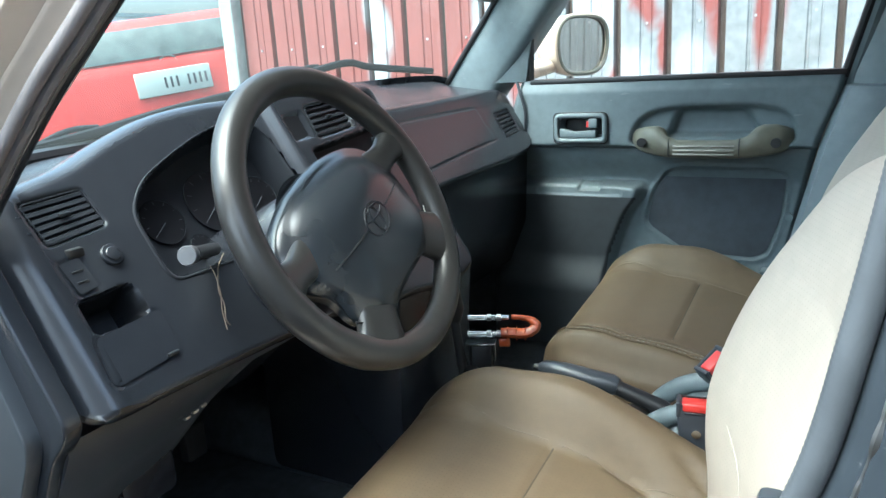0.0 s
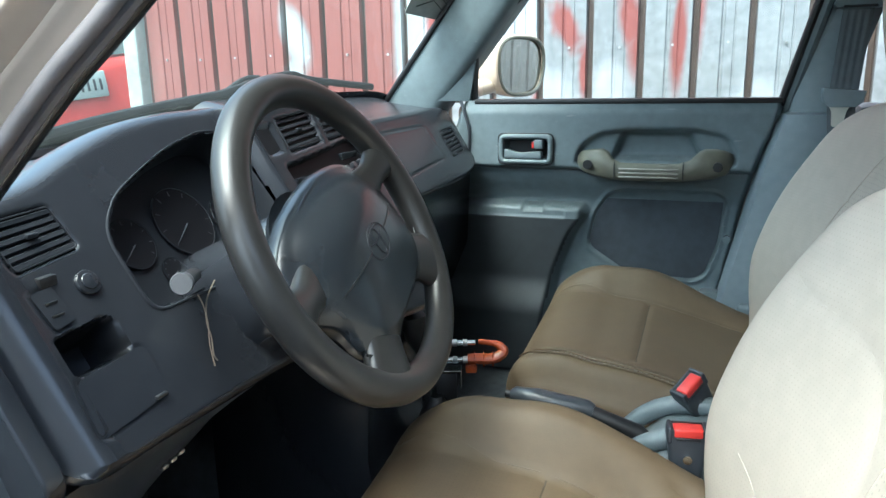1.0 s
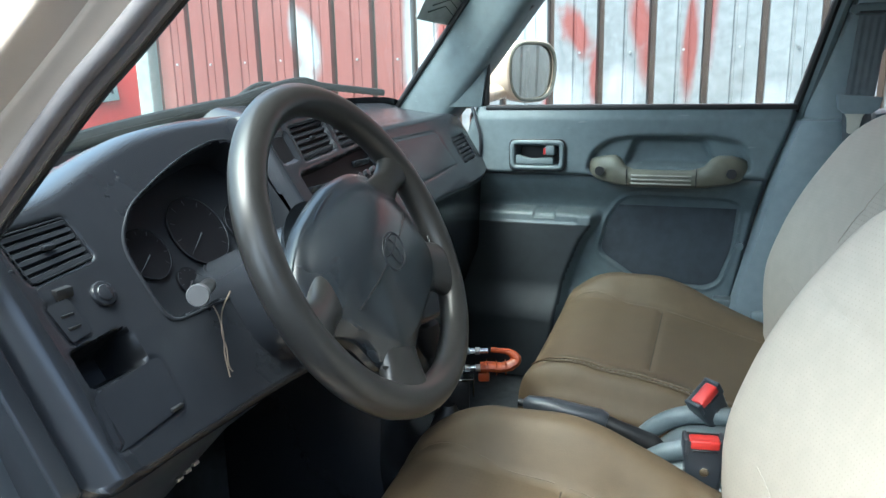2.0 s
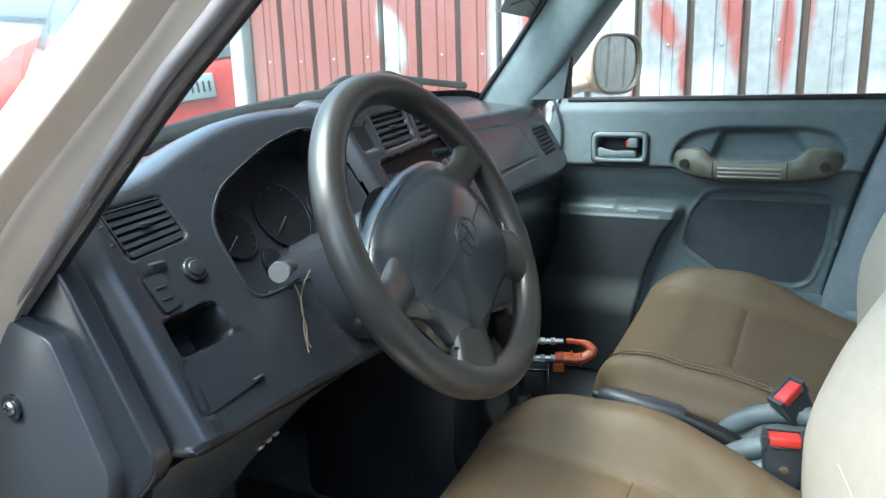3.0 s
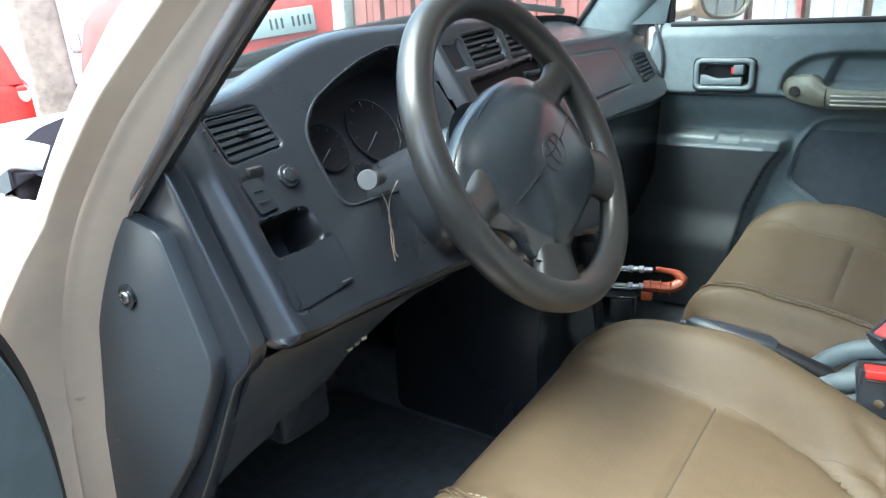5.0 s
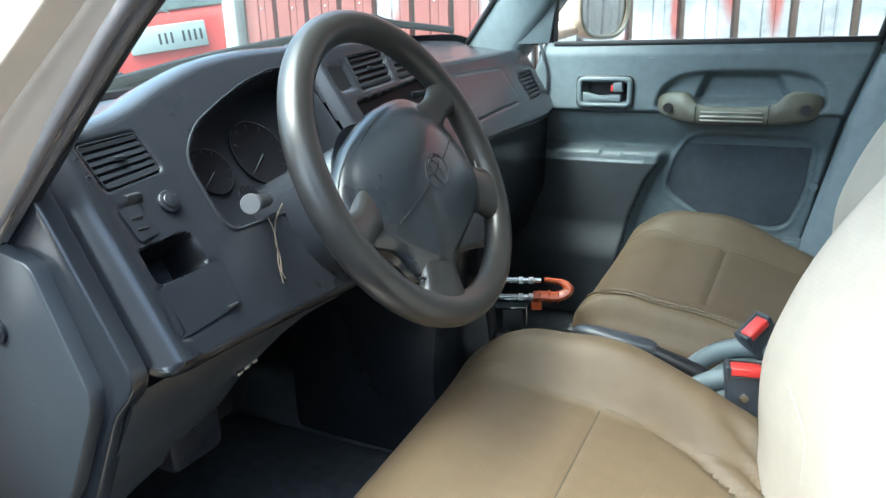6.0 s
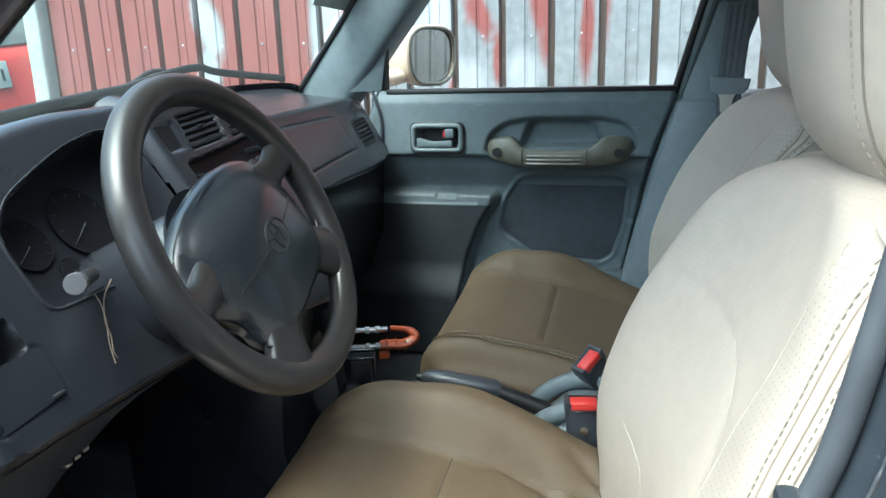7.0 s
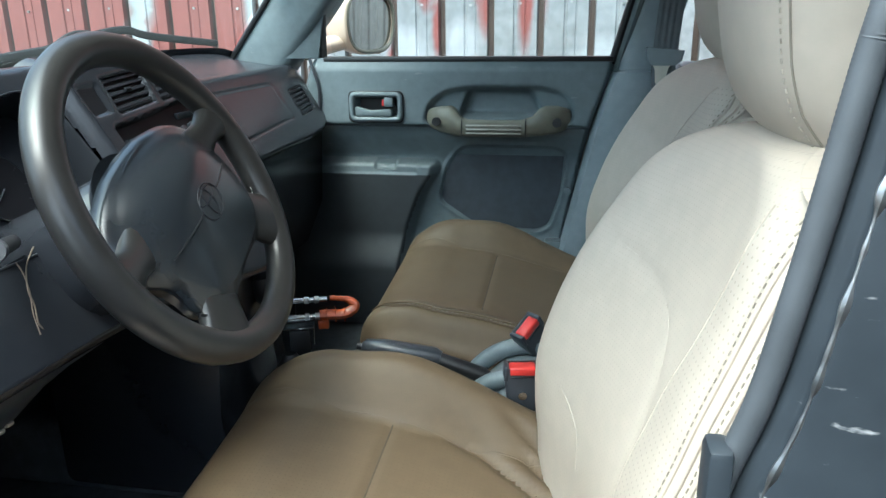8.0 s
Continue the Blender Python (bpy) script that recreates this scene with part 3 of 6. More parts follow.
def pillar():
    """Rings along the pillar; each is a section in the plane across it."""
    rows = []
    line = smooth_path([(x, 0, z) for x, z in A_LINE], 5)
    for i, p in enumerate(line):
        a, b = line[max(i - 1, 0)], line[min(i + 1, len(line) - 1)]
        t = (b - a).normalized()
        q = Vector((-t.z, 0, t.x))            # to the front and up, in the side view
        low = step(1.02, 0.80, p.z)
        # (towards the front, outwards): inner jamb, step, crease, outer skin, windscreen side
        sec = [(-0.004 + 0.014 * low, -0.729), (-0.006 + 0.014 * low, -0.736), (0.002 + 0.014 * low, -0.746), (0.010 + 0.012 * low, -0.7535), (0.0155 + 0.012 * low, -0.7585), (0.0172 + 0.012 * low, -0.7614), (0.0188 + 0.012 * low, -0.7625), (0.0210 + 0.012 * low, -0.7631), (0.0235 + 0.012 * low, -0.7695), (0.0265 + 0.012 * low, -0.7780), (0.0285 + 0.012 * low, -0.7845), (0.0292 + 0.012 * low, -0.7858),
               (0.0305 + 0.012 * low, -0.7866), (0.034 + 0.012 * low, -0.7870), (0.044 + 0.01 * low, -0.7872), (0.050 + 0.01 * low, -0.785), (0.066, -0.772), (0.088, -0.748), (0.098, -0.740), (0.09, -0.732), (0.02, -0.727)]
        out = soft_table([(0.45, 0.045), (0.80, 0.045), (0.90, 0.034), (0.96, 0.014), (1.0, 0.0), (1.6, 0.0)], p.z)
        sec = [(f, y - out * step(-0.762, -0.786, y)) for f, y in sec]
        lean = -0.11 * max(p.z - 1.1, 0) / 0.45
        rows.append([Vector((p.x, 0, p.z)) + q * f + Vector((0, y - lean, 0)) for f, y in sec])
    return loft(rows)


part("front_pillar", pillar(), M_PAINT, car, "beige painted driver's door jamb", sharp=42)


def wind_x(y, z):
    """The windscreen's place at a height, bowed forwards in its middle."""
    return -0.605 + (z - 1.16) * 0.85 - 0.16 * (1 - (y / 0.70) ** 2) + 0.19 * step(-0.52, -0.70, y)


WS = []
for j in range(13):
    z = 1.075 + 0.5 * j / 12
    hw = 0.70 - 0.09 * (j / 12)
    WS.append([(wind_x(hw * k / 12, z), hw * k / 12, z) for k in range(-12, 13)])
ws = part("windscreen", loft(WS, False, False), M_GLASS, car, "dusty windscreen")
ws.visible_shadow = False
# black band round the glass
band = []
for j in range(13):
    z = 1.075 + 0.5 * j / 12
    band.append((wind_x(0.70, z) + 0.006, 0.700 - 0.09 * (j / 12), z))
part("windscreen_seal", tube(band, 0.007, 8), M_BLACK, car)
part("windscreen_seal", tube([(x + 0.185, -y - 0.012, z) for x, y, z in band], 0.003, 8), M_BLACK, car)
part("windscreen_seal", tube([(wind_x(y, 1.09) + 0.004, y, 1.09) for y in np.linspace(-0.7, 0.7, 25)], 0.013, 8), M_BLACK, car)

# passenger's front pillar: trimmed inside
rows = []
for t in np.linspace(0, 1, 14):
    z = 1.06 + 0.52 * t
    xs = -0.70 + (z - 1.06) * 0.86
    lean = -0.10 * t
    rows.append([(xs + 0.012, 0.745 + lean, z), (xs + 0.012, 0.712 + lean, z), (xs + 0.030, 0.702 + lean, z), (xs + 0.075, 0.693 + lean, z), (xs + 0.125, 0.687 + lean, z), (xs + 0.155, 0.684 + lean, z), (xs + 0.172, 0.688 + lean, z), (xs + 0.182, 0.697 + lean, z),
                 (xs + 0.182, 0.79 + lean, z), (xs + 0.12, 0.80 + lean, z)])
part("pillar_trim", loft(rows), M_TRIM, car, "blue-grey trim of the passenger's front pillar")

# cowl, bonnet and wings
rows = []
for x0, x1, z in ((0.012, 0.03, 1.082), (0.07, 0.05, 1.090), (0.17, 0.10, 1.0)):
    rows.append([(wind_x(y, 1.075) - x0 - 0.10 * (1 - (y / 0.75) ** 2) * (x0 > 0.1), y, z - (0.05 if z > 1.05 else 0.0) * step(0.40, 0.58, abs(y))) for y in np.linspace(-0.74, 0.74, 31)])
part("cowl", loft([[(x, y, z) for x, y, z in r] for r in rows], False, False), M_WELL, car, "dark grey cowl grille below the windscreen")


def bonnet_edge(y):
    return -0.78 - 0.30 * (1 - (abs(y) / 0.74) ** 2.0)


rows = []
for t in np.linspace(0, 1, 12):
    rows.append([(bonnet_edge(y) + (-1.66 - bonnet_edge(y)) * t, y, 1.035 - 0.03 * abs(y) ** 2 - 0.10 * t ** 2 - 0.10 * step(0.85, 1.0, t)) for y in np.linspace(-0.74, 0.74, 25)])
low = [[(x, y, z - 0.02) for x, y, z in r] for r in rows]
part("bonnet", loft([r + list(reversed(s)) for r, s in zip(rows, low)]), M_PAINT, car)
for s in (-1, 1):
    rows = []
    for x in np.linspace(-0.525, -1.66, 14):
        drop = 0.10 * step(-0.9, -1.7, x) ** 1
        top = 1.015 - drop
        rows.append([(x, s * 0.735, top - 0.006), (x, s * 0.768, top - 0.014), (x, s * 0.800, top - 0.048), (x, s * 0.828, top - 0.105), (x, s * 0.848, 0.8), (x, s * 0.85, 0.62 + 0.2 * math.exp(-((x + 1.13) / 0.25) ** 2)),
                     (x, s * 0.80, 0.62 + 0.2 * math.exp(-((x + 1.13) / 0.25) ** 2)), (x, s * 0.72, 0.95)])
    part("front_wing", loft(rows), M_PAINT, car)
part("front_panel", box((-1.75, -0.82, 0.35), (-1.6, 0.82, 0.9), 0.05, 3), M_PAINT, car)
# corner piece between bonnet and screen: block with a hollow's shade painted on, ribbed grille
HOLLOW_RIM = rounded_poly([(-1.04, -0.431), (-0.934, -0.536), (-0.757, -0.659), (-0.64, -0.722), (-0.575, -0.742), (-0.56, -0.70), (-0.62, -0.60), (-0.76, -0.48), (-0.95, -0.38)], 0.03, 4)
rib = part("cowl_corner", extrude(HOLLOW_RIM, 'z', 1.0, 1.036, 0.003), M_WELL, car, "block coloured like a shaded hollow beside the bonnet, with a pale ribbed piece")
for k in range(4):
    px, py = -0.69 + 0.032 * k, -0.675 - 0.019 * k
    part("rib", tube(smooth_path([(px - 0.016, py - 0.020, 1.036), (px - 0.003, py - 0.004, 1.047), (px + 0.012, py + 0.022, 1.038)], 4), 0.0075, 8), M_WHITE, rib)

# floor, sills, tunnel, bulkhead, roof and the plain shell behind
part("floor_pan", box((-0.95, -0.72, FLOOR_Z - 0.05), (1.9, 0.72, FLOOR_Z), 0.01), M_CARPET, car, "dark carpeted floor")
part("bulkhead", box((-0.98, -0.74, 0.40), (-0.90, 0.74, 1.0), 0.01), M_CARPET, car)
for s in (-1, 1):
    part("footwell_side", box((-0.96, 0.70 if s > 0 else -0.712, 0.40), (-0.44 if s > 0 else -0.58, 0.745 if s > 0 else -0.70, 1.03), 0.006), M_CARPET, car)
    part("cowl_side", box((-0.96, min(s * 0.745, s * 0.76), 0.40), (-0.56, max(s * 0.745, s * 0.76), 1.0), 0.004), M_CARPET, car)
part("bulkhead_top", box((-0.92, -0.70, 0.95), (-0.80, 0.70, 1.0), 0.004), M_CARPET, car)
part("tunnel", extrude(rounded_poly([(-0.13, FLOOR_Z), (-0.10, 0.55), (0.10, 0.55), (0.13, FLOOR_Z)], 0.03), 'x', -0.9, 1.0), M_CARPET, car)
for s in (-1, 1):
    part("sill", box((-0.50, min(s * 0.70, s * 0.83), 0.30), (1.9, max(s * 0.70, s * 0.83), 0.47), 0.02, 3), M_PAINT, car)
rows = []
def roof_front(y):
    return wind_x(max(min(y, 0.62), -0.5), 1.575) + 0.28 * step(-0.3, -0.66, y)


for t in np.linspace(0, 1, 10):
    rows.append([(roof_front(y) + (2.0 - roof_front(y)) * t, y, 1.60 + 0.045 * (1 - (y / 0.66) ** 2)) for y in np.linspace(-0.66, 0.66, 25)]
                + [(roof_front(y) + (2.0 - roof_front(y)) * t, y, 1.568 + 0.045 * (1 - (y / 0.66) ** 2)) for y in np.linspace(0.66, -0.66, 25)])
part("roof", loft(rows), M_PAINT, car)
rows = []
for t in np.linspace(0, 1, 6):
    rows.append([(roof_front(y) + 0.03 + (1.95 - roof_front(y)) * t, y, 1.558 + 0.045 * (1 - (y / 0.66) ** 2)) for y in np.linspace(-0.62, 0.62, 15)]
                + [(roof_front(y) + 0.03 + (1.95 - roof_front(y)) * t, y, 1.562 + 0.045 * (1 - (y / 0.66) ** 2)) for y in np.linspace(0.62, -0.62, 15)])
part("roof_lining", loft(rows), M_LINING, car, "grey cloth roof lining")
# unseen panes on the driver's side and tail are darkened to cut cabin light
for s in (-1, 1):
    part("rear_window", extrude([(0.58, 1.10), (1.74, 1.10), (1.74, 1.57), (0.62, 1.57)], 'y', min(s * 0.655, s * 0.66), max(s * 0.655, s * 0.66)), M_TINT if s < 0 else M_SIDE, car)
part("tailgate_window", box((2.0, -0.60, 1.08), (2.006, 0.60, 1.60)), M_TINT, car)
part("tailgate", box((2.0, -0.78, 0.35), (2.08, 0.78, 1.10), 0.03), M_PAINT, car)
for s in (-1, 1):
    part("rear_quarter", box((1.15, min(s * 0.76, s * 0.83), 0.35), (2.05, max(s * 0.76, s * 0.83), 1.10), 0.02), M_PAINT, car)
    part("rear_pillar", box((1.75, min(s * 0.60, s * 0.76), 1.08), (2.05, max(s * 0.60, s * 0.76), 1.60), 0.02), M_PAINT, car)
    part("roof_rail", tube([(0.15, s * 0.655, 1.575), (1.0, s * 0.665, 1.585), (2.0, s * 0.655, 1.575)], 0.03, 8), M_TRIM, car)
    for x in (-1.13, 1.28):
        wh = part("wheel", cylinder((x, s * 0.66, 0.335), (x, s * 0.84, 0.335), 0.335, 32, bevel=0.04), M_TYRE, car)
        part("rim", cylinder((x, s * 0.80, 0.335), (x, s * 0.846, 0.335), 0.2, 24, bevel=0.01), M_STEEL, wh)
part("rear_door", box((0.46, 0.70, 0.36), (1.18, 0.80, 1.12), 0.02), M_TRIM, car, "rear door on the passenger's side")
part("rear_door", box((0.50, -0.82, 0.36), (1.18, -0.70, 1.12), 0.02), M_PAINT, car, "rear door on the driver's side")

# passenger's centre pillar trim
rows = []
for z, x0, x1, y in ((0.47, 0.17, 0.50, 0.665), (0.60, 0.19, 0.49, 0.655), (0.80, 0.235, 0.46, 0.648), (0.98, 0.275, 0.435, 0.645), (1.08, 0.305, 0.42, 0.645), (1.10, 0.312, 0.42, 0.652), (1.105, 0.322, 0.418, 0.668)):
    rows.append([(x0, 0.735, z), (x0, y + 0.03, z), (x0 + 0.012, y + 0.006, z), (x0 + 0.035, y, z), (x1 - 0.03, y, z), (x1 - 0.006, y + 0.01, z), (x1, 0.735, z)])
part("centre_pillar_trim", loft(rows), M_PILLAR, car, "blue-grey lower centre pillar trim")
rows = []
for z, x0, x1, y in ((1.09, 0.325, 0.43, 0.668), (1.2, 0.345, 0.45, 0.662), (1.34, 0.385, 0.49, 0.645), (1.58, 0.45, 0.56, 0.60)):
    rows.append([(x0, 0.735, z), (x0, y + 0.015, z), (x0 + 0.02, y, z), (x1 - 0.02, y, z), (x1, y + 0.01, z), (x1, 0.735, z)])
part("centre_pillar_trim", loft(rows), M_PILLAR, car)

# driver's centre pillar: dark jamb with its rubber seal
B_LINE = [(0.25, -0.757, 0.47), (0.277, -0.757, 0.80), (0.306, -0.757, 0.965), (0.325, -0.757, 1.035), (0.335, -0.757, 1.089), (0.343, -0.757, 1.14), (0.350, -0.757, 1.19), (0.356, -0.757, 1.225), (0.372, -0.75, 1.3), (0.406, -0.72, 1.45), (0.436, -0.68, 1.57)]
bl = smooth_path(B_LINE, 16)
rows = [[(p.x + dx, p.y + dy, p.z) for dx, dy in ((0.0145, 0.03), (0.0135, 0.004), (0.0140, -0.004), (0.0152, -0.008), (0.0175, -0.0105), (0.0200, -0.0115), (0.0212, -0.0135), (0.0220, -0.0175), (0.025, -0.020), (0.07, -0.032), (0.17, -0.045), (0.18, 0.02), (0.14, 0.09), (0.04, 0.09))] for p in bl]
part("centre_pillar", loft(rows), M_JAMB, car, "dark grey driver's side centre pillar with chipped paint")
seal = part("door_seal", tube([(p.x + 0.0070, p.y - 0.002, p.z) for p in smooth_path(B_LINE, 34)], [0.0067 + 0.0003 * (i % 2) for i in range(len(smooth_path(B_LINE, 34)))], 12), M_RUBBER, car, "ribbed grey rubber door seal")
part("seal_edge", tube([(p.x + 0.0226, p.y - 0.0168, p.z) for p in smooth_path(B_LINE, 40)], [max(0.0012, 0.0017 + 0.0032 * noise.noise(Vector((0, 0, p.z * 60)))) for p in smooth_path(B_LINE, 40)], 7), M_STEEL, car, "chipped pale edge of the pillar")
part("seal_bracket", box((0.309, -0.772, 0.80), (0.322, -0.750, 1.013), 0.004, 2), M_JAMB, car)
# rubber seal along the front pillar's inner edge
EDGE = [(-0.388, -0.737, 1.016), (-0.330, -0.737, 1.068), (-0.260, -0.737, 1.131), (-0.190, -0.732, 1.196), (-0.140, -0.724, 1.240), (-0.01, -0.695, 1.365), (0.09, -0.66, 1.465), (0.24, -0.64, 1.54), (0.44, -0.64, 1.56)]
part("door_seal", tube([(x - 0.007, y + 0.0015, z + 0.0075) for x, y, z in smooth_path(EDGE, 8)], 0.0058, 12), M_GREYSEAL, car, "grey cloth-covered door seal")
part("door_seal_lip", tube([(x - 0.007, y + 0.0105, z + 0.003) for x, y, z in smooth_path(EDGE, 8)], 0.0048, 8), M_GREYSEAL, car)
part("pillar_trim", tube([(x - 0.009, y + 0.0185, z + 0.0065) for x, y, z in smooth_path(EDGE, 8)], 0.0090, 12), M_DASH, car, "dark inner trim of the driver's pillar")

# ---------------------------------------------------------------- dashboard
FN = Vector((0.846, 0, 0.533))       # the way the dash face looks
FU = Vector((-0.533, 0, 0.846))      # up along the face


def face_c(y):
    """How far back the face stands, across the car."""
    return soft_table([(-0.72, 0.262), (-0.30, 0.262), (-0.272, 0.268), (-0.258, 0.285), (-0.02, 0.285), (0.005, 0.28), (0.04, 0.232), (0.07, 0.22), (0.30, 0.212), (0.55, 0.216), (0.66, 0.214), (0.70, 0.200), (0.72, 0.185)], y)


def crest_z(y):
    return soft_table([(-0.72, 1.088), (-0.69, 1.094), (-0.63, 1.106), (-0.58, 1.116), (-0.51, 1.138), (-0.44, 1.155), (-0.36, 1.163), (-0.28, 1.165), (-0.22, 1.168), (-0.05, 1.170), (0.0, 1.165),
                       (0.06, 1.128), (0.12, 1.118), (0.4, 1.118), (0.6, 1.120), (0.68, 1.110), (0.72, 1.085)], y)


def face_at(y, z, off=0.0):
    c = face_c(y) + off
    return Vector(((c - 0.533 * z) / 0.846, y, z))


def on_face(y, z, off, c):
    """A place on the flat plane of the face at depth c, off metres proud of it."""
    return Vector(((c - 0.533 * z) / 0.846, y, z)) + FN * off


# openings in the face: outline in (y, z) and depth
CLUSTER = rounded_poly([(-0.538, 0.985), (-0.540, 1.06), (-0.505, 1.090), (-0.45, 1.110), (-0.395, 1.127), (-0.33, 1.139), (-0.295, 1.136), (-0.277, 1.115), (-0.268, 1.05), (-0.266, 0.985)], 0.02)
LVENT = rounded_poly([(-0.655, 1.089), (-0.585, 1.093), (-0.578, 1.056), (-0.648, 1.049)], 0.005)
CUBBY = rounded_poly([(-0.650, 0.992), (-0.590, 0.994), (-0.588, 0.966), (-0.650, 0.966)], 0.006)
VENT_A = rounded_poly([(-0.198, 1.145), (-0.101, 1.152), (-0.109, 1.110), (-0.203, 1.103)], 0.004)
VENT_B = rounded_poly([(-0.082, 1.153), (-0.020, 1.154), (-0.026, 1.114), (-0.090, 1.109)], 0.004)
HAZARD = rounded_poly([(-0.252, 1.137), (-0.212, 1.141), (-0.216, 1.105), (-0.250, 1.103)], 0.004)
RADIO = rounded_poly([(-0.230, 1.086), (-0.012, 1.104), (0.0, 1.052), (-0.230, 1.030)], 0.006)
PVENT = rounded_poly([(0.540, 1.068), (0.625, 1.072), (0.620, 1.020), (0.535, 1.014)], 0.006)
HOLES = [(LVENT, 0.011), (CUBBY, 0.05), (VENT_A, 0.011), (VENT_B, 0.011), (HAZARD, 0.004), (RADIO, 0.020), (PVENT, 0.011)]
HOLE_BOX = [(min(p[0] for p in h), max(p[0] for p in h), min(p[1] for p in h), max(p[1] for p in h)) for h, d in HOLES]
GLOVE = rounded_poly([(0.115, 1.088), (0.475, 1.088), (0.482, 1.014), (0.115, 0.994)], 0.012)
COIN = rounded_poly([(-0.656, 0.960), (-0.574, 0.965), (-0.576, 0.922), (-0.664, 0.916)], 0.008)
SWITCH = rounded_poly([(-0.650, 1.030), (-0.627, 1.032), (-0.622, 1.003), (-0.645, 1.000)], 0.003)


def sunk(y, z):
    d = 0.0
    for (h, depth), (a, b, c, e) in zip(HOLES, HOLE_BOX):
        if a - 0.01 < y < b + 0.01 and c - 0.01 < z < e + 0.01:
            d = max(d, depth * step(-0.0042, 0.0036, poly_in(y, z, h)))
    for h in (GLOVE, COIN, SWITCH):
        k = poly_in(y, z, h)
        if abs(k) < 0.004:
            d = max(d, 0.0022 * (1 - abs(k) / 0.004))
    return d


def lip_z(y):
    return soft_table([(-0.72, 0.935), (-0.705, 0.918), (-0.69, 0.905), (-0.67, 0.900), (-0.60, 0.899), (-0.42, 0.893), (-0.2, 0.88), (-0.02, 0.87), (0.05, 0.93), (0.12, 0.965), (0.30, 0.969), (0.60, 0.978), (0.665, 1.0), (0.72, 1.05)], y)


ys = sorted(set([round(-0.705 + 0.0032 * k, 4) for k in range(int(0.72 / 0.0032))] + [round(0.015 + 0.006 * k, 4) for k in range(int(0.695 / 0.006))]))
rows = []
for y in ys:
    zc, zl = crest_z(y), lip_z(y)
    pull = 0.030 * max(0.0, (-0.666 - y) / 0.039) ** 2.2 + 0.012 * max(0.0, (y - 0.695) / 0.015) ** 2
    pull -= 0.005 * math.exp(-((y + 0.668) / 0.016) ** 2)
    top = zc - 0.0095
    front = max(-0.84, wind_x(y, 1.075) + 0.004)
    row = [Vector((max(-0.86, front - 0.01), y, 0.98)), Vector((front, y, 1.05))]
    xt = face_at(y, top).x
    lift = step(0.02, 0.14, y)
    for k, (dx, dz) in enumerate(((-0.34, -0.075), (-0.24, -0.062), (-0.15, -0.045), (-0.10, -0.028), (-0.065, -0.012), (-0.040, -0.0035), (-0.024, -0.0002), (-0.013, 0.0), (-0.0055, -0.0022))):
        z = zc + dz + (max(-dx - 0.03, 0) * 0.14 - min(dz + 0.0025, 0)) * lift * (dx < -0.03) - pull
        row.append(Vector((max(xt + dx, -0.83 + 0.01 * k, wind_x(y, z) + 0.006 + 0.004 * k), y, z)))
    n = 112
    for k in range(n + 1):
        z = top + (zl - top) * k / n
        row.append(face_at(y, z) - FN * (sunk(y, z) + pull))
    f = face_at(y, zl)
    row += [f + Vector((0.0005, 0, -0.006)), f + Vector((-0.004, 0, -0.012)), f + Vector((-0.014, 0, -0.014)), f + Vector((-0.05, 0, -0.008 - 0.01 * (y > 0.03))), Vector((-0.5, y, 0.86)), Vector((-0.84, y, 0.86))]
    rows.append(row)
dash = thing("dashboard", (-0.5, 0.0, 0.86), "dark grey moulded plastic dashboard with hooded instruments", "dashboard")
shell = loft(rows)
gone = []
for f in shell.faces:
    c = f.calc_center_median()
    if -0.56 < c.y < -0.25 and abs((c - face_at(c.y, c.z)).dot(FN)) < 0.006 and poly_in(c.y, c.z, CLUSTER) > 0.001:
        gone.append(f)
bmesh.ops.delete(shell, geom=gone, context='FACES')
# the cubby's inside is blackened: the recess's shade is put into its colour
for f in shell.faces:
    c = f.calc_center_median()
    if c.y < 0.65 and poly_in(c.y, c.z, CUBBY) > -0.012 and (face_at(c.y, c.z) - c).dot(FN) > 0.004:
        f.material_index = 1
part("dash_shell", shell, [M_DASH, M_VENT], dash, sharp=50)


def slats(vent, poly, count, depth, c, mt, tilt=0.3):
    """Slats across an opening, from its top edge to its bottom edge, over a black backing."""
    a, b, d, e = poly
    for k in range(count):
        t = (k + 0.5) / count
        p = Vector(a).lerp(Vector(e), t); q = Vector(b).lerp(Vector(d), t)
        bm = bmesh.new()
        ring = []
        for yy, zz in (tuple(p), tuple(q)):
            o = on_face(yy, zz, -0.002, c)
            ring.append([o + FU * 0.0029 - FN * 0.003, o + FU * 0.0026 - FN * 0.0004, o + FU * 0.0016 + FN * 0.0008, o - FU * 0.0022 + FN * 0.0010, o - FU * 0.0030 - FN * 0.0042, o + FU * 0.0014 - FN * 0.0044])
        add_loft(bm, ring)
        part("slat", bm, mt, vent)


def vent(name, poly, count, c, mt):
    frame_pts = [on_face(y, z, 0.0008, c) for y, z in rounded_poly(poly, 0.005)]
    v = part(name, tube(frame_pts, 0.0008, 6, True), M_SLAT, dash, "slatted air vent")
    slats(v, poly, count, 0.02, c, mt)
    ctr = Vector(poly[0]).lerp(Vector(poly[2]), 0.5)
    o = on_face(ctr.x, ctr.y, 0.002, c)
    part("tab", box(o - Vector((0.003, 0.006, 0.0022)), o + Vector((0.002, 0.006, 0.0022)), 0.0012), mt, v)
    part("backing", loft([[on_face(y, z, -0.0050, c) for y, z in poly], [on_face(y, z, -0.0060, c) for y, z in poly]]), M_VENT, v)


vent("side_vent", [(-0.655, 1.089), (-0.585, 1.093), (-0.578, 1.056), (-0.648, 1.049)], 6, 0.262, M_SLAT)
vent("centre_vent", [(-0.198, 1.145), (-0.101, 1.152), (-0.109, 1.110), (-0.203, 1.103)], 5, 0.285, M_SLAT)
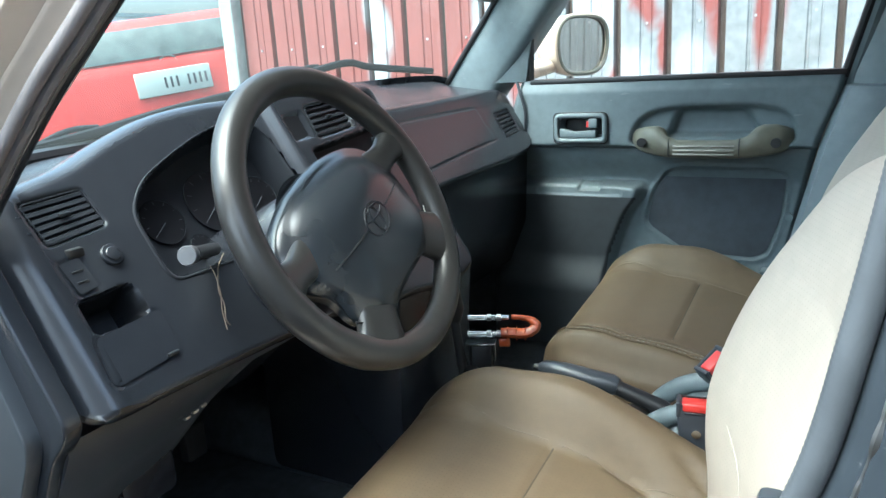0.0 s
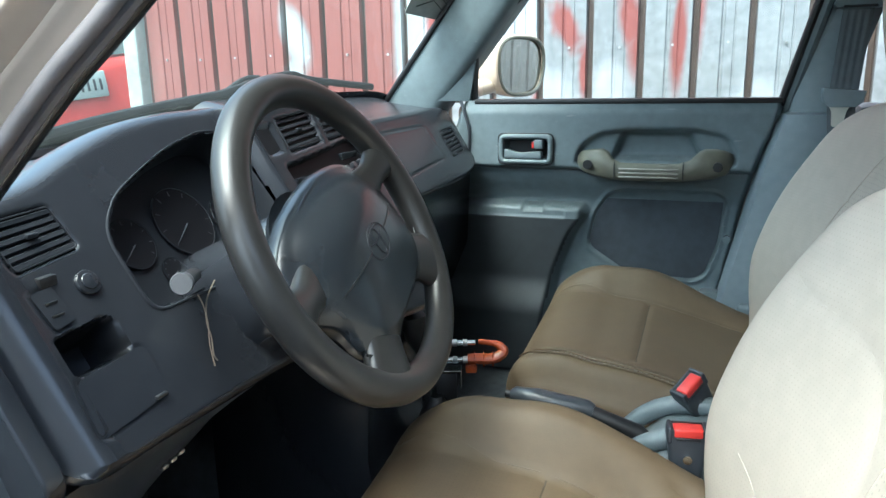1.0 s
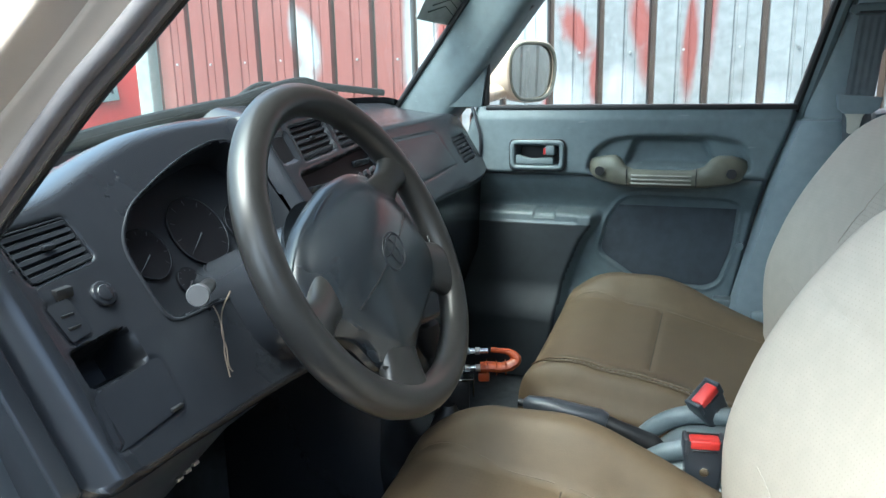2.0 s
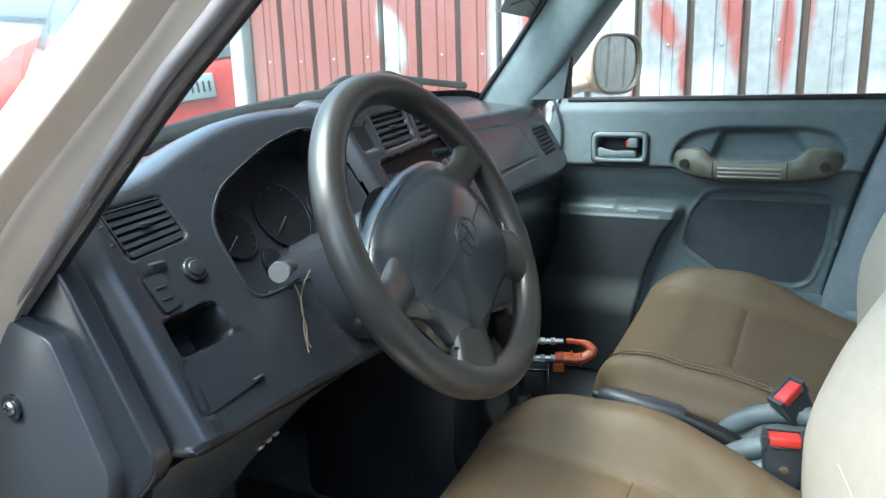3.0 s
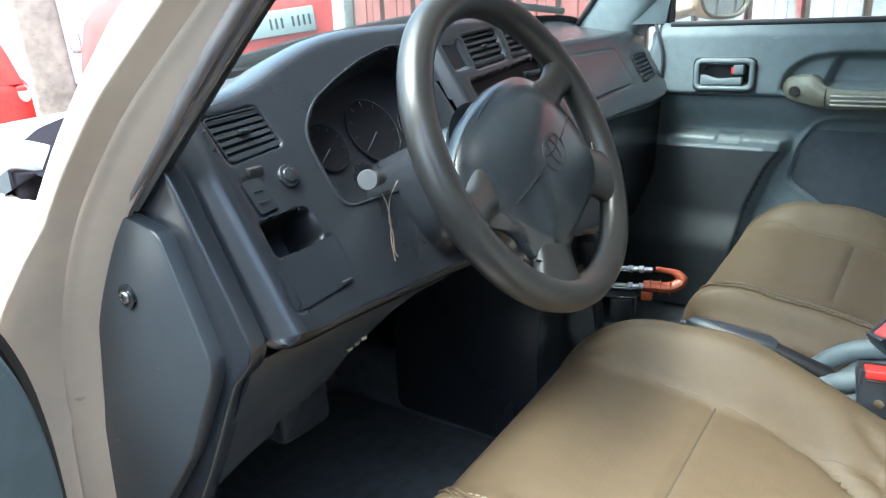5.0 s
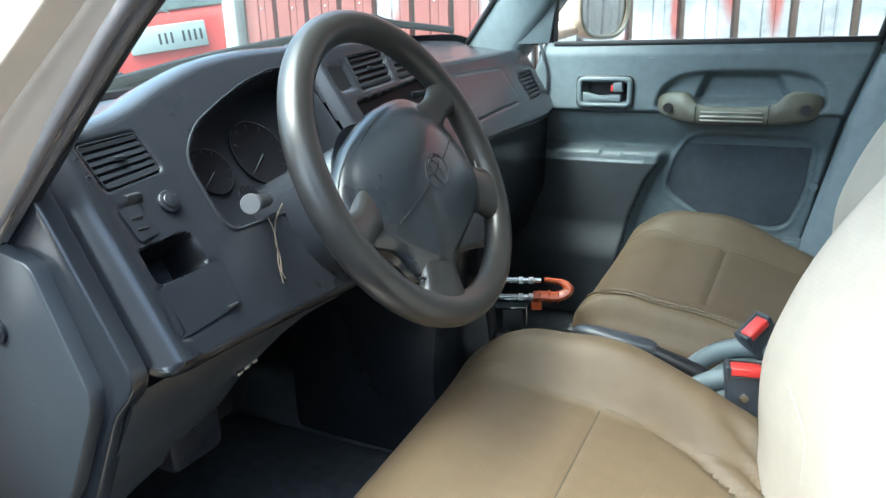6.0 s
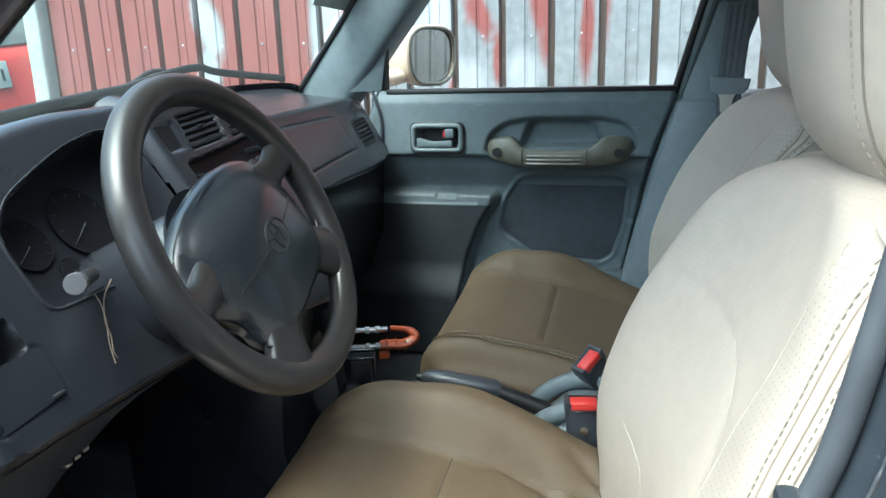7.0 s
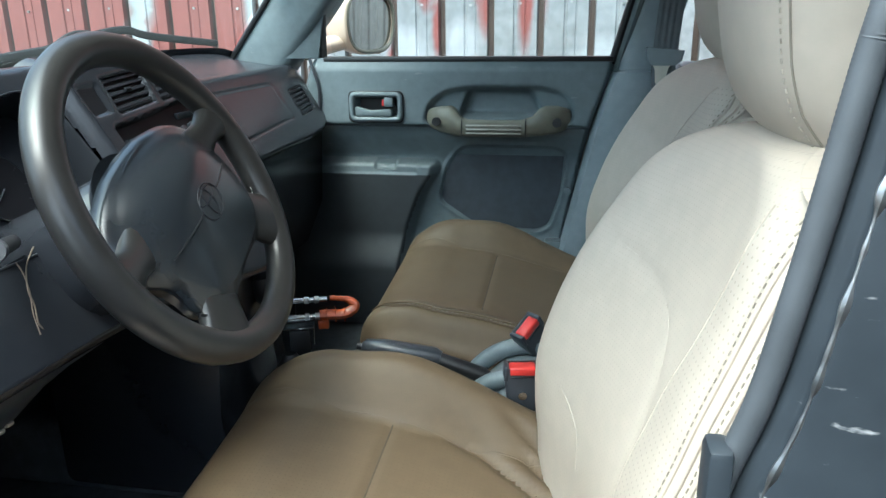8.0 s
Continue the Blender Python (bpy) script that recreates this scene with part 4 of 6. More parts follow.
vent("centre_vent", [(-0.082, 1.153), (-0.020, 1.154), (-0.026, 1.114), (-0.090, 1.109)], 5, 0.285, M_SLAT)
vent("passenger_vent", [(0.540, 1.068), (0.625, 1.072), (0.620, 1.020), (0.535, 1.014)], 6, 0.216, M_SLAT)
# thumb wheels beside the driver's vent
for z in (1.078, 1.062):
    o = on_face(-0.664 + (1.078 - z) * 0.1, z, 0.0, 0.262)
    tw = part("thumb_wheel", cylinder(o - Vector((0, 0.004, 0)), o + Vector((0, 0.003, 0)), 0.0045, 14), M_VENT, dash)
    part("pointer", box(o + FN * 0.0040 - Vector((0.0008, 0.002, 0.0006)), o + FN * 0.0046 + Vector((0.0008, 0.002, 0.0006))), M_KICK, tw)
# small switches
o = on_face(-0.591, 1.026, 0.0, 0.262)
kb = part("dimmer_knob", cylinder(o - FN * 0.002, o + FN * 0.0035, 0.0125, 28, bevel=0.0015), M_DASH, dash)
part("cap", cylinder(o + FN * 0.003, o + FN * 0.0055, 0.0080, 20, bevel=0.0008), M_DASH, kb)
o = on_face(-0.627, 1.037, 0.0, 0.262)
part("push_button", box(o - Vector((0.004, 0.009, 0.005)), o + Vector((0.004, 0.009, 0.005)), 0.002), M_BLACK, dash)
sw = part("switch_blank", loft([[on_face(y, z, 0.0, 0.262) for y, z in SWITCH], [on_face(y, z, 0.0018, 0.262) for y, z in SWITCH]]), M_DASH, dash)
for z in (1.02, 1.01):
    o = on_face(-0.636, z, 0.002, 0.262)
    part("mark", box(o - Vector((0.001, 0.006, 0.001)), o + Vector((0.001, 0.006, 0.001))), M_BLACK, sw)
coin = part("coin_box_lid", loft([[on_face(y, z, 0.0, 0.262) for y, z in COIN], [on_face(y, z, 0.0016, 0.262) for y, z in COIN]]), M_DASH, dash)
o = on_face(-0.588, 0.923, 0.003, 0.262)
part("catch", box(o - Vector((0.002, 0.007, 0.0018)), o + Vector((0.002, 0.007, 0.0018)), 0.001), M_BLACK, coin)

# instrument cluster, deep under its hood
def shrunk(poly, k):
    return [(-0.36 + (y + 0.36) * k, 1.07 + (z - 1.07) * k) for y, z in poly]


part("gauge_bowl", loft([[on_face(y, z, o, 0.262) for y, z in shrunk(CLUSTER, k)] for o, k in ((0.0002, 1.030), (0.0009, 1.022), (0.0008, 1.010), (-0.0012, 0.997), (-0.006, 0.988), (-0.015, 0.965), (-0.035, 0.94), (-0.0450, 0.93))], True, False), M_SLAT, dash)
cl = part("gauge_panel", loft([[on_face(y, z, -0.046, 0.262) for y, z in CLUSTER], [on_face(y, z, -0.0505, 0.262) for y, z in CLUSTER]]), M_SLAT, dash, "unlit instrument panel with round dials")
for y, z, r in ((-0.475, 1.055, 0.030), (-0.385, 1.062, 0.044), (-0.305, 1.055, 0.030), (-0.44, 1.018, 0.016)):
    o = on_face(y, z, -0.045, 0.262)
    dl = part("dial", cylinder(o, o + FN * 0.003, r, 32), M_LENS, cl)
    part("dial_ring", tube([o + FN * 0.003 + Vector((0, 1, 0)) * r * math.cos(a) + FU * r * math.sin(a) for a in (i * math.tau / 32 for i in range(32))], 0.0008, 6, True), M_DASH, dl)
    for k in range(9):
        a = radians(-40 + k * 32.5)
        d = Vector((0, 1, 0)) * math.cos(a) + FU * math.sin(a)
        p = o + FN * 0.0034 + d * r * 0.84
        part("tick", tube([p - d * r * 0.07, p + d * r * 0.07], 0.0004, 4), M_KICK, dl)
    part("needle", tube([o + FN * 0.005 - FU * r * 0.1, o + FN * 0.005 - FU * r * 0.5 - Vector((0, 1, 0)) * r * 0.6], [0.001, 0.0004], 5), M_KICK, dl)
# radio and heater controls in the centre stack
rad = part("radio", loft([[on_face(y, z, -0.018, 0.285) for y, z in RADIO], [on_face(y, z, -0.010, 0.285) for y, z in RADIO]]), M_VENT, dash, "dark radio and heater panel")
for y, z, w, h in ((-0.19, 1.068, 0.055, 0.008), (-0.045, 1.085, 0.05, 0.010), (-0.12, 1.06, 0.05, 0.005)):
    o = on_face(y, z, -0.008, 0.285)
    part("slot", box(o - Vector((0.003, w / 2, h / 2)), o + Vector((0.003, w / 2, h / 2)), 0.001), M_DASH, rad)
for k in range(4):
    o = on_face(-0.10 + 0.025 * k, 1.064 + 0.0022 * k, -0.009, 0.285)
    part("knob", cylinder(o, o + FN * 0.007, 0.0055, 14), M_KICK, rad)
o = on_face(-0.05, 1.056, -0.009, 0.285)
part("red_mark", box(o - Vector((0.001, 0.022, 0.0015)), o + Vector((0.001, 0.022, 0.0015))), M_RED, rad)
part("hazard_blank", loft([[on_face(y, z, -0.0035, 0.285) for y, z in HAZARD], [on_face(y, z, -0.002, 0.285) for y, z in HAZARD]]), M_VENT, dash)

# side of the dash, kick panel and knee panel
side_poly = [(-0.43, 1.05), (-0.375, 1.09), (-0.345, 1.05), (-0.262, 0.905), (-0.27, 0.885), (-0.295, 0.86), (-0.345, 0.76), (-0.40, 0.66), (-0.46, 0.50), (-0.62, 0.50), (-0.60, 0.98)]
part("dash_side", extrude(rounded_poly(side_poly, 0.012, 3), 'y', -0.722, -0.702, 0.006, 3), M_DASH, dash)
kp = part("kick_panel", extrude(rounded_poly([(-0.404, 1.014), (-0.350, 1.003), (-0.300, 0.888), (-0.305, 0.868), (-0.352, 0.778), (-0.42, 0.69), (-0.52, 0.48), (-0.60, 0.48), (-0.535, 0.66), (-0.497, 0.80), (-0.477, 0.90)], 0.010, 3), 'y', -0.738, -0.718, 0.004, 3), M_KICK, dash, "smooth grey kick panel with one screw")
part("screw_cup", cylinder((-0.412, -0.7375, 0.933), (-0.412, -0.7415, 0.933), 0.012, 24), M_DASH, kp)
sc = part("screw", cylinder((-0.412, -0.7405, 0.933), (-0.412, -0.7445, 0.933), 0.0065, 20, bevel=0.0015), M_STEEL, kp)
part("cross_slot", box((-0.4162, -0.7452, 0.9322), (-0.4078, -0.7443, 0.9338)), M_BLACK, sc)
part("cross_slot", box((-0.4128, -0.7452, 0.9288), (-0.4112, -0.7443, 0.9372)), M_BLACK, sc)
rows = []
for t in np.linspace(0, 1, 14):
    y = -0.708 + 0.46 * t
    zt, zb = 0.880 + 0.006 * t, soft_table([(-0.71, 0.665), (-0.638, 0.700), (-0.537, 0.736), (-0.472, 0.780), (-0.403, 0.819), (-0.248, 0.845)], y)
    xt, xb = -0.285 + 0.006 * t, -0.412 + 0.075 * t
    rows.append([(xt - 0.02, y, zt), (xt, y, zt - 0.002), (xt - 0.004, y, zt - 0.02), ((xt + xb) / 2 + 0.006, y, (zt + zb) / 2), (xb + 0.003, y, zb + 0.014), (xb - 0.003, y, zb + 0.002), (xb - 0.018, y, zb), (xt - 0.06, y, zt - 0.01)])
knee = part("knee_panel", loft(rows), M_KICK, dash, "dark knee panel below the dash")
for k in range(3):
    o = Vector((-0.3165, -0.546 + 0.0125 * k, 0.8205 + 0.002 * k))
    part("clip", box(o - Vector((0.003, 0.0045, 0.002)), o + Vector((0.003, 0.0045, 0.002)), 0.001), M_STEEL, knee)
part("knee_panel", extrude(rounded_poly([(-0.41, 0.97), (-0.39, 0.97), (-0.40, 0.78), (-0.45, 0.66), (-0.49, 0.66), (-0.45, 0.78)], 0.01, 2), 'y', 0.10, 0.68, 0.004), M_DASH, dash)
part("lower_column", extrude(rounded_poly([(-0.60, 0.46), (-0.28, 0.46), (-0.30, 0.60), (-0.285, 0.86), (-0.60, 0.88)], 0.02, 3), 'y', -0.13, 0.13, 0.012), M_DASH, dash)

# pedals
for y, x, z, w in ((-0.48, -0.62, 0.62, 0.05), (-0.39, -0.60, 0.64, 0.055), (-0.28, -0.64, 0.58, 0.045)):
    pd = thing("pedal", (x, y, FLOOR_Z), "black foot pedal in the dark footwell", "pedal", "pedals")
    part("arm", tube([(-0.78, y, 0.85), (-0.70, y, 0.72), (x - 0.01, y, z)], 0.010, 8), M_BLACK, pd)
    part("pad", box((x - 0.012, y - w / 2, z - 0.03), (x + 0.012, y + w / 2, z + 0.035), 0.006, 2), M_TYRE, pd)
bx = part("fuse_box", box((-0.46, -0.60, 0.70), (-0.38, -0.52, 0.80), 0.008), M_DASH, None)
tagged(bx, "dark plastic box hanging under the dash", "fuse box")

# ---------------------------------------------------------------- steering wheel and column
WA = radians(26.5)
WC = Vector((-0.180, -0.376, 1.033))
WN = Vector((math.cos(WA), 0, math.sin(WA)))
# local x to the car's right, local y up in the wheel's plane, local z to the driver
WM = Matrix(((0, -math.sin(WA), math.cos(WA), WC.x), (1, 0, 0, WC.y), (0, math.cos(WA), math.sin(WA), WC.z), (0, 0, 0, 1)))
TURN_W = Matrix.Rotation(radians(22), 4, 'Z')
sw = thing("steering_wheel", WC, "worn dark grey four-spoke steering wheel turned to one side", "steering wheel", matrix=WM @ TURN_W)
R_W = 0.1735
bm = bmesh.new()
rows = []
for i in range(96):
    a = i * math.tau / 96
    ring = []
    for k in range(16):
        b = k * math.tau / 16
        grip = 1.0 + 0.05 * (math.cos(2 * (a - radians(20))) > 0.75)
        rr = R_W + 0.0185 * grip * math.cos(b)
        ring.append((rr * math.cos(a), rr * math.sin(a), 0.0175 * math.sin(b)))
    rows.append(ring)
add_loft(bm, rows, True, False, True)
part("rim", bm, M_WHEEL, sw, "worn smooth rim")


def spoke(angle, w0, w1, r0=0.06, r1=0.168, sink=0.0):
    """A flat spoke from the hub to the rim, widening at both ends."""
    d, s = Vector((math.cos(angle), math.sin(angle), 0)), Vector((-math.sin(angle), math.cos(angle), 0))
    rings = []
    for t in np.linspace(0, 1, 21):
        w = w0 + (w1 - w0) * step(0, 0.7, t) + 0.010 * max((t - 0.3) / 0.7, 0) ** 2.2
        r = r0 + (r1 - r0) * t
        z = -0.001 + 0.001 * t - sink * (1 - t)
        h = 0.0125
        ring = []
        for k in range(20):
            a = k * math.tau / 20
            c, n = math.cos(a), math.sin(a)
            q = (abs(c) ** 2.6 + abs(n) ** 2.6) ** (-1 / 2.6)
            ring.append(d * r + s * (w * q * c) + Vector((0, 0, z + h * q * n)))
        rings.append(ring)
    return loft(rings)


for a in (4.5, 175.5):
    part("spoke", spoke(radians(a), 0.028, 0.0165, 0.085, 0.163, 0.012), M_WHEEL, sw)
for a in (-48, -132):
    part("spoke", spoke(radians(a), 0.040, 0.030), M_WHEEL, sw)


def mirrored(half):
    """A closed outline from its right half, top to bottom."""
    return half + [(-x, y) for x, y in reversed(half) if abs(x) > 1e-6]


def reach(poly, a):
    """How far an outline lies from the hub's middle in one direction."""
    c, n = math.cos(a), math.sin(a)
    best = 0.0
    for (ax, ay), (bx, by) in zip(poly, poly[1:] + poly[:1]):
        ex, ey = bx - ax, by - ay
        det = ex * n - ey * c
        if abs(det) < 1e-9:
            continue
        u = (ay * c - ax * n) / det
        r = (ax + u * ex) * c + (ay + u * ey) * n
        if -1e-6 <= u <= 1.000001 and r > best:
            best = r
    return best


# airbag cover: a domed face whose edge lies deeper at its top, with a rounded flank that runs out into the four spokes
FACE_LINE = rounded_poly(mirrored([(0, 0.060), (0.035, 0.058), (0.066, 0.053), (0.090, 0.044), (0.108, 0.028), (0.117, 0.002), (0.110, -0.033), (0.098, -0.062), (0.085, -0.082), (0.045, -0.094), (0, -0.095)]), 0.016, 5)
BASE_LINE = rounded_poly(mirrored([(0, 0.070), (0.045, 0.068), (0.077, 0.061), (0.101, 0.053), (0.118, 0.042), (0.132, 0.024), (0.138, 0.005), (0.138, -0.018), (0.121, -0.030), (0.114, -0.055), (0.121, -0.076), (0.077, -0.117), (0.045, -0.109), (0, -0.107)]), 0.010, 4)
turns = [i * math.tau / 144 for i in range(144)]


def eased(radii, width):
    """Radii round the hub with their corners softened."""
    n = len(radii)
    w = [math.exp(-(k / width) ** 2) for k in range(-12, 13)]
    return [sum(w[k + 12] * radii[(i + k) % n] for k in range(-12, 13)) / sum(w) for i in range(n)]


faces, bases = eased([reach(FACE_LINE, a) for a in turns], 3.0), eased([reach(BASE_LINE, a) for a in turns], 1.6)


def edge_z(y):
    """Height of the cover's edge above the rim's plane."""
    return soft_table([(-0.12, 0.0165), (-0.09, 0.0155), (-0.06, 0.0105), (0.0, -0.001), (0.04, -0.009), (0.08, -0.0125)], y)


def pad_z(x, y):
    r, a = math.hypot(x, y), math.atan2(y, x)
    f = reach(FACE_LINE, a)
    t = min(r / f, 1.0)
    e = edge_z(f * math.sin(a))
    return e + (0.0238 - e) * (1 - t ** 2.4)


rows = []
for g, dz in ((0.0, -0.024), (0.0, -0.016), (0.05, -0.012), (0.25, -0.0085), (0.55, -0.005), (0.85, -0.0018), (0.96, -0.0005)):
    rows.append([((b + (f - b) * g) * math.cos(a), (b + (f - b) * g) * math.sin(a), edge_z(f * math.sin(a)) + dz) for a, f, b in zip(turns, faces, bases)])
for t in (1.0, 0.97, 0.92, 0.85, 0.75, 0.62, 0.45, 0.28, 0.12, 0.02):
    rows.append([(f * t * math.cos(a), f * t * math.sin(a), edge_z(f * math.sin(a)) + (0.0238 - edge_z(f * math.sin(a))) * (1 - t ** 2.4)) for a, f in zip(turns, faces)])
pad = part("airbag_cover", loft(rows), M_PAD, sw, "domed dark grey airbag cover", sharp=60)
for x0, x1 in ((-0.098, -0.027), (0.027, 0.090)):
    part("tear_seam", tube([(x, -0.019, pad_z(x, -0.019)) for x in np.linspace(x0, x1, 9)], 0.0010, 5), M_BLACK, pad)
for sd in (-1, 1):
    part("joint", tube([(sd * x, y, 0.004) for x, y in ((0.1225, -0.0745), (0.111, -0.0860), (0.099, -0.0970), (0.0885, -0.1070), (0.0765, -0.1185))], 0.0016, 6), M_BLACK, pad)
part("hub_shell", loft([[(r * math.cos(a), -0.012 + 0.66 * r * math.sin(a), z) for a in turns[::2]] for z, r in ((-0.062, 0.080), (-0.05, 0.100), (-0.03, 0.112), (-0.0135, 0.116), (-0.0125, 0.105))]), M_PAD, sw)


def oval(cx, cy, w, h, n=32):
    """A closed oval lying on the cover's face."""
    pts = [(cx + w * math.cos(i * math.tau / n), cy + h * math.sin(i * math.tau / n)) for i in range(n)]
    return [(x, y, pad_z(x, y) + 0.0001) for x, y in pts]


em = part("emblem", tube(oval(0, -0.020, 0.026, 0.0195), 0.0007, 6, True), M_SLAT, pad, "embossed oval badge")
part("inner_oval", tube(oval(0, -0.020, 0.0085, 0.0165), 0.0007, 6, True), M_SLAT, em)
part("inner_oval", tube(oval(0, -0.0115, 0.021, 0.0065), 0.0007, 6, True), M_SLAT, em)
# hub behind the cover
part("hub", tube([(0, 0, -0.10), (0, 0, -0.07), (0, 0, -0.05)], [0.055, 0.062, 0.075], 32), M_PAD, sw)

col = thing("steering_column", WC, "dark plastic steering column shroud with stalks", "steering column", matrix=WM)
rows = []
for z, w, h, dy in ((-0.055, 0.060, 0.055, 0), (-0.07, 0.068, 0.064, -0.004), (-0.12, 0.072, 0.070, -0.010), (-0.22, 0.080, 0.085, -0.02), (-0.32, 0.09, 0.10, -0.03)):
    rows.append([(w * abs(math.cos(a)) ** 0.7 * math.copysign(1, math.cos(a)), dy + h * abs(math.sin(a)) ** 0.7 * math.copysign(1, math.sin(a)), z) for a in (i * math.tau / 32 for i in range(32))])
part("shroud", loft(rows), M_DASH, col)
inv = WM.inverted()
tip, root = inv @ Vector((-0.250, -0.569, 1.026)), inv @ Vector((-0.325, -0.462, 1.0))
st = part("indicator_stalk", tube([root, root.lerp(tip, 0.6), root.lerp(tip, 0.82)], [0.008, 0.008, 0.009], 14), M_BLACK, col)
d = (tip - root).normalized()
part("knob", tube([root.lerp(tip, 0.84), root.lerp(tip, 0.87), tip - d * 0.004, tip], [0.0085, 0.0100, 0.0105, 0.0095], 20), M_STALK, st, "worn shiny stalk end")
tip2, root2 = inv @ Vector((-0.265, -0.20, 1.035)), inv @ Vector((-0.285, -0.32, 1.02))
part("wiper_stalk", tube([root2, root2.lerp(tip2, 0.8), tip2], [0.009, 0.010, 0.012], 14), M_BLACK, col)
key = inv @ Vector((-0.262, -0.285, 0.955))
ig = part("ignition_lock", cylinder(key + Vector((-0.02, 0, -0.02)), key + Vector((0.022, 0, 0.012)), 0.017, 24), M_BLACK, col)
part("lock_ring", cylinder(key + Vector((0.020, 0, 0.011)), key + Vector((0.026, 0, 0.0155)), 0.012, 20), M_STEEL, ig)
part("bezel", cylinder(key + Vector((-0.01, 0.03, 0.012)), key + Vector((0.012, 0.034, 0.018)), 0.009, 16), M_STEEL, ig)
# loose wire hanging from the stalk
wire = smooth_path([(-0.262, -0.508, 1.012), (-0.268, -0.512, 0.998), (-0.276, -0.507, 0.985), (-0.274, -0.511, 0.968), (-0.276, -0.504, 0.950), (-0.272, -0.508, 0.934), (-0.272, -0.503, 0.925)], 6)
wr = thing("loose_wire", (-0.272, -0.505, 0.925), "thin bare twisted wire hanging from the stalk", "wire")
part("strand", tube(wire, 0.0008, 6), M_WIRE, wr)
part("strand", tube(smooth_path([(-0.280, -0.513, 0.997), (-0.277, -0.510, 0.985), (-0.275, -0.508, 0.965), (-0.273, -0.511, 0.945), (-0.270, -0.510, 0.922)], 5), 0.0007, 6), M_WIRE, wr)

# ---------------------------------------------------------------- passenger's door
def front_edge(z):
    return soft_table([(0.45, -0.50), (0.8, -0.48), (1.0, -0.45), (1.09, -0.42), (1.13, -0.405)], z)


def rear_edge(z):
    return soft_table([(0.45, 0.165), (0.69, 0.217), (0.977, 0.272), (1.09, 0.310), (1.13, 0.318)], z)


ARCH = rounded_poly([(-0.128, 0.985), (-0.115, 1.030), (-0.075, 1.058), (-0.01, 1.068), (0.15, 1.068), (0.205, 1.055), (0.228, 1.03), (0.232, 0.99), (0.20, 0.975), (-0.10, 0.975)], 0.02)
CUP = rounded_poly([(-0.045, 0.995), (-0.02, 1.062), (0.13, 1.062), (0.165, 0.995)], 0.02)
POCKET = rounded_poly([(-0.106, 0.775), (-0.086, 0.862), (-0.050, 0.912), (-0.01, 0.922), (0.19, 0.920), (0.216, 0.905), (0.208, 0.80), (0.180, 0.715), (0.15, 0.700), (0.0, 0.705)], 0.025)
HANDLE = (-0.309, -0.178, 0.984, 1.054)


def pocket_end(z):
    """Where the bulge of the map pocket ends in a rounded beak."""
    return soft_table([(0.45, -0.21), (0.70, -0.170), (0.758, -0.150), (0.808, -0.130), (0.845, -0.106), (0.862, -0.101), (0.88, -0.106)], z)


def door_y(x, z):
    """The inner face of the door trim: larger is farther from the cabin."""
    y = 0.662
    y += 0.010 * step(1.10, 1.135, z)
    # lower half steps back under a crease at 0.972
    y += 0.030 * step(0.978, 0.968, z)
    y += 0.040 * step(0.96, 0.88, z)
    # bulge of the front pocket
    b = step(0.006, -0.020, x - pocket_end(z)) * step(0.886, 0.868, z)
    y -= 0.048 * b
    slot = rect_in(x, z, -0.37, -0.152, 0.850, 0.872, 0.004)
    y += 0.004 * step(-0.001, 0.002, slot)
    notch = rect_in(x, z, -0.262, -0.205, 0.862, 0.882, 0.006)
    y += 0.012 * step(-0.001, 0.003, notch)
    y += 0.020 * step(-0.004, 0.010, poly_in(x, z, ARCH)) * step(0.966, 0.985, z)
    y += 0.028 * step(-0.004, 0.012, poly_in(x, z, CUP))
    k = poly_in(x, z, POCKET)
    y -= 0.004 * step(-0.012, -0.004, k)
    y += 0.010 * step(-0.002, 0.004, k)
    y += 0.035 * step(0.0, 0.004, rect_in(x, z, HANDLE[0] + 0.012, HANDLE[1] - 0.012, HANDLE[2] + 0.012, HANDLE[3] - 0.012, 0.012))
    y -= 0.03 * step(0.70, 0.60, z)
    y += 0.02 * step(0.016, 0.0, x - front_edge(z)) + 0.02 * step(0.012, 0.0, rear_edge(z) - x)
    return y


door = thing("passenger_door", (-0.1, 0.75, 0.36), "closed passenger door with blue-grey moulded trim", "car door")
rows, back = [], []
NZ, NX = 170, 200
for j in range(NZ + 1):
    z = 0.45 + 0.683 * j / NZ
    x0, x1 = front_edge(z), rear_edge(z)
    xs = [x0 + (x1 - x0) * i / NX for i in range(NX + 1)]
    rows.append([(x, door_y(x, z), z) for x in xs] + [(x1, 0.775, z), (x0, 0.775, z)])
panel = loft(rows)
# the front pocket below 0.849 takes the darker colour
for f in panel.faces:
    c = f.calc_center_median()
    if c.z < 0.849 and c.x < pocket_end(c.z) - 0.012:
        f.material_index = 1
part("trim_panel", panel, [M_TRIM, M_BOX], door, sharp=55)
part("pocket_cloth", loft([[(x, door_y(0.08, 0.8) - d, z) for x, z in rounded_poly([(-0.100, 0.777), (-0.081, 0.860), (-0.047, 0.907), (-0.01, 0.916), (0.188, 0.915), (0.211, 0.902), (0.203, 0.80), (0.176, 0.72), (0.148, 0.706), (0.0, 0.711)], 0.022)] for d in (0.0, 0.0035)]), M_POCKET, door, "dark ribbed cloth pocket insert")
part("trim_screw", cylinder((0.222, 0.728, 0.81), (0.222, 0.715, 0.81), 0.009, 16), M_TRIM, door)
part("pull_tab", box((0.17, 0.68, 0.655), (0.222, 0.72, 0.69), 0.006), M_TRIM, door)
# inside handle: frame, lever, lock
hx0, hx1, hz0, hz1 = HANDLE
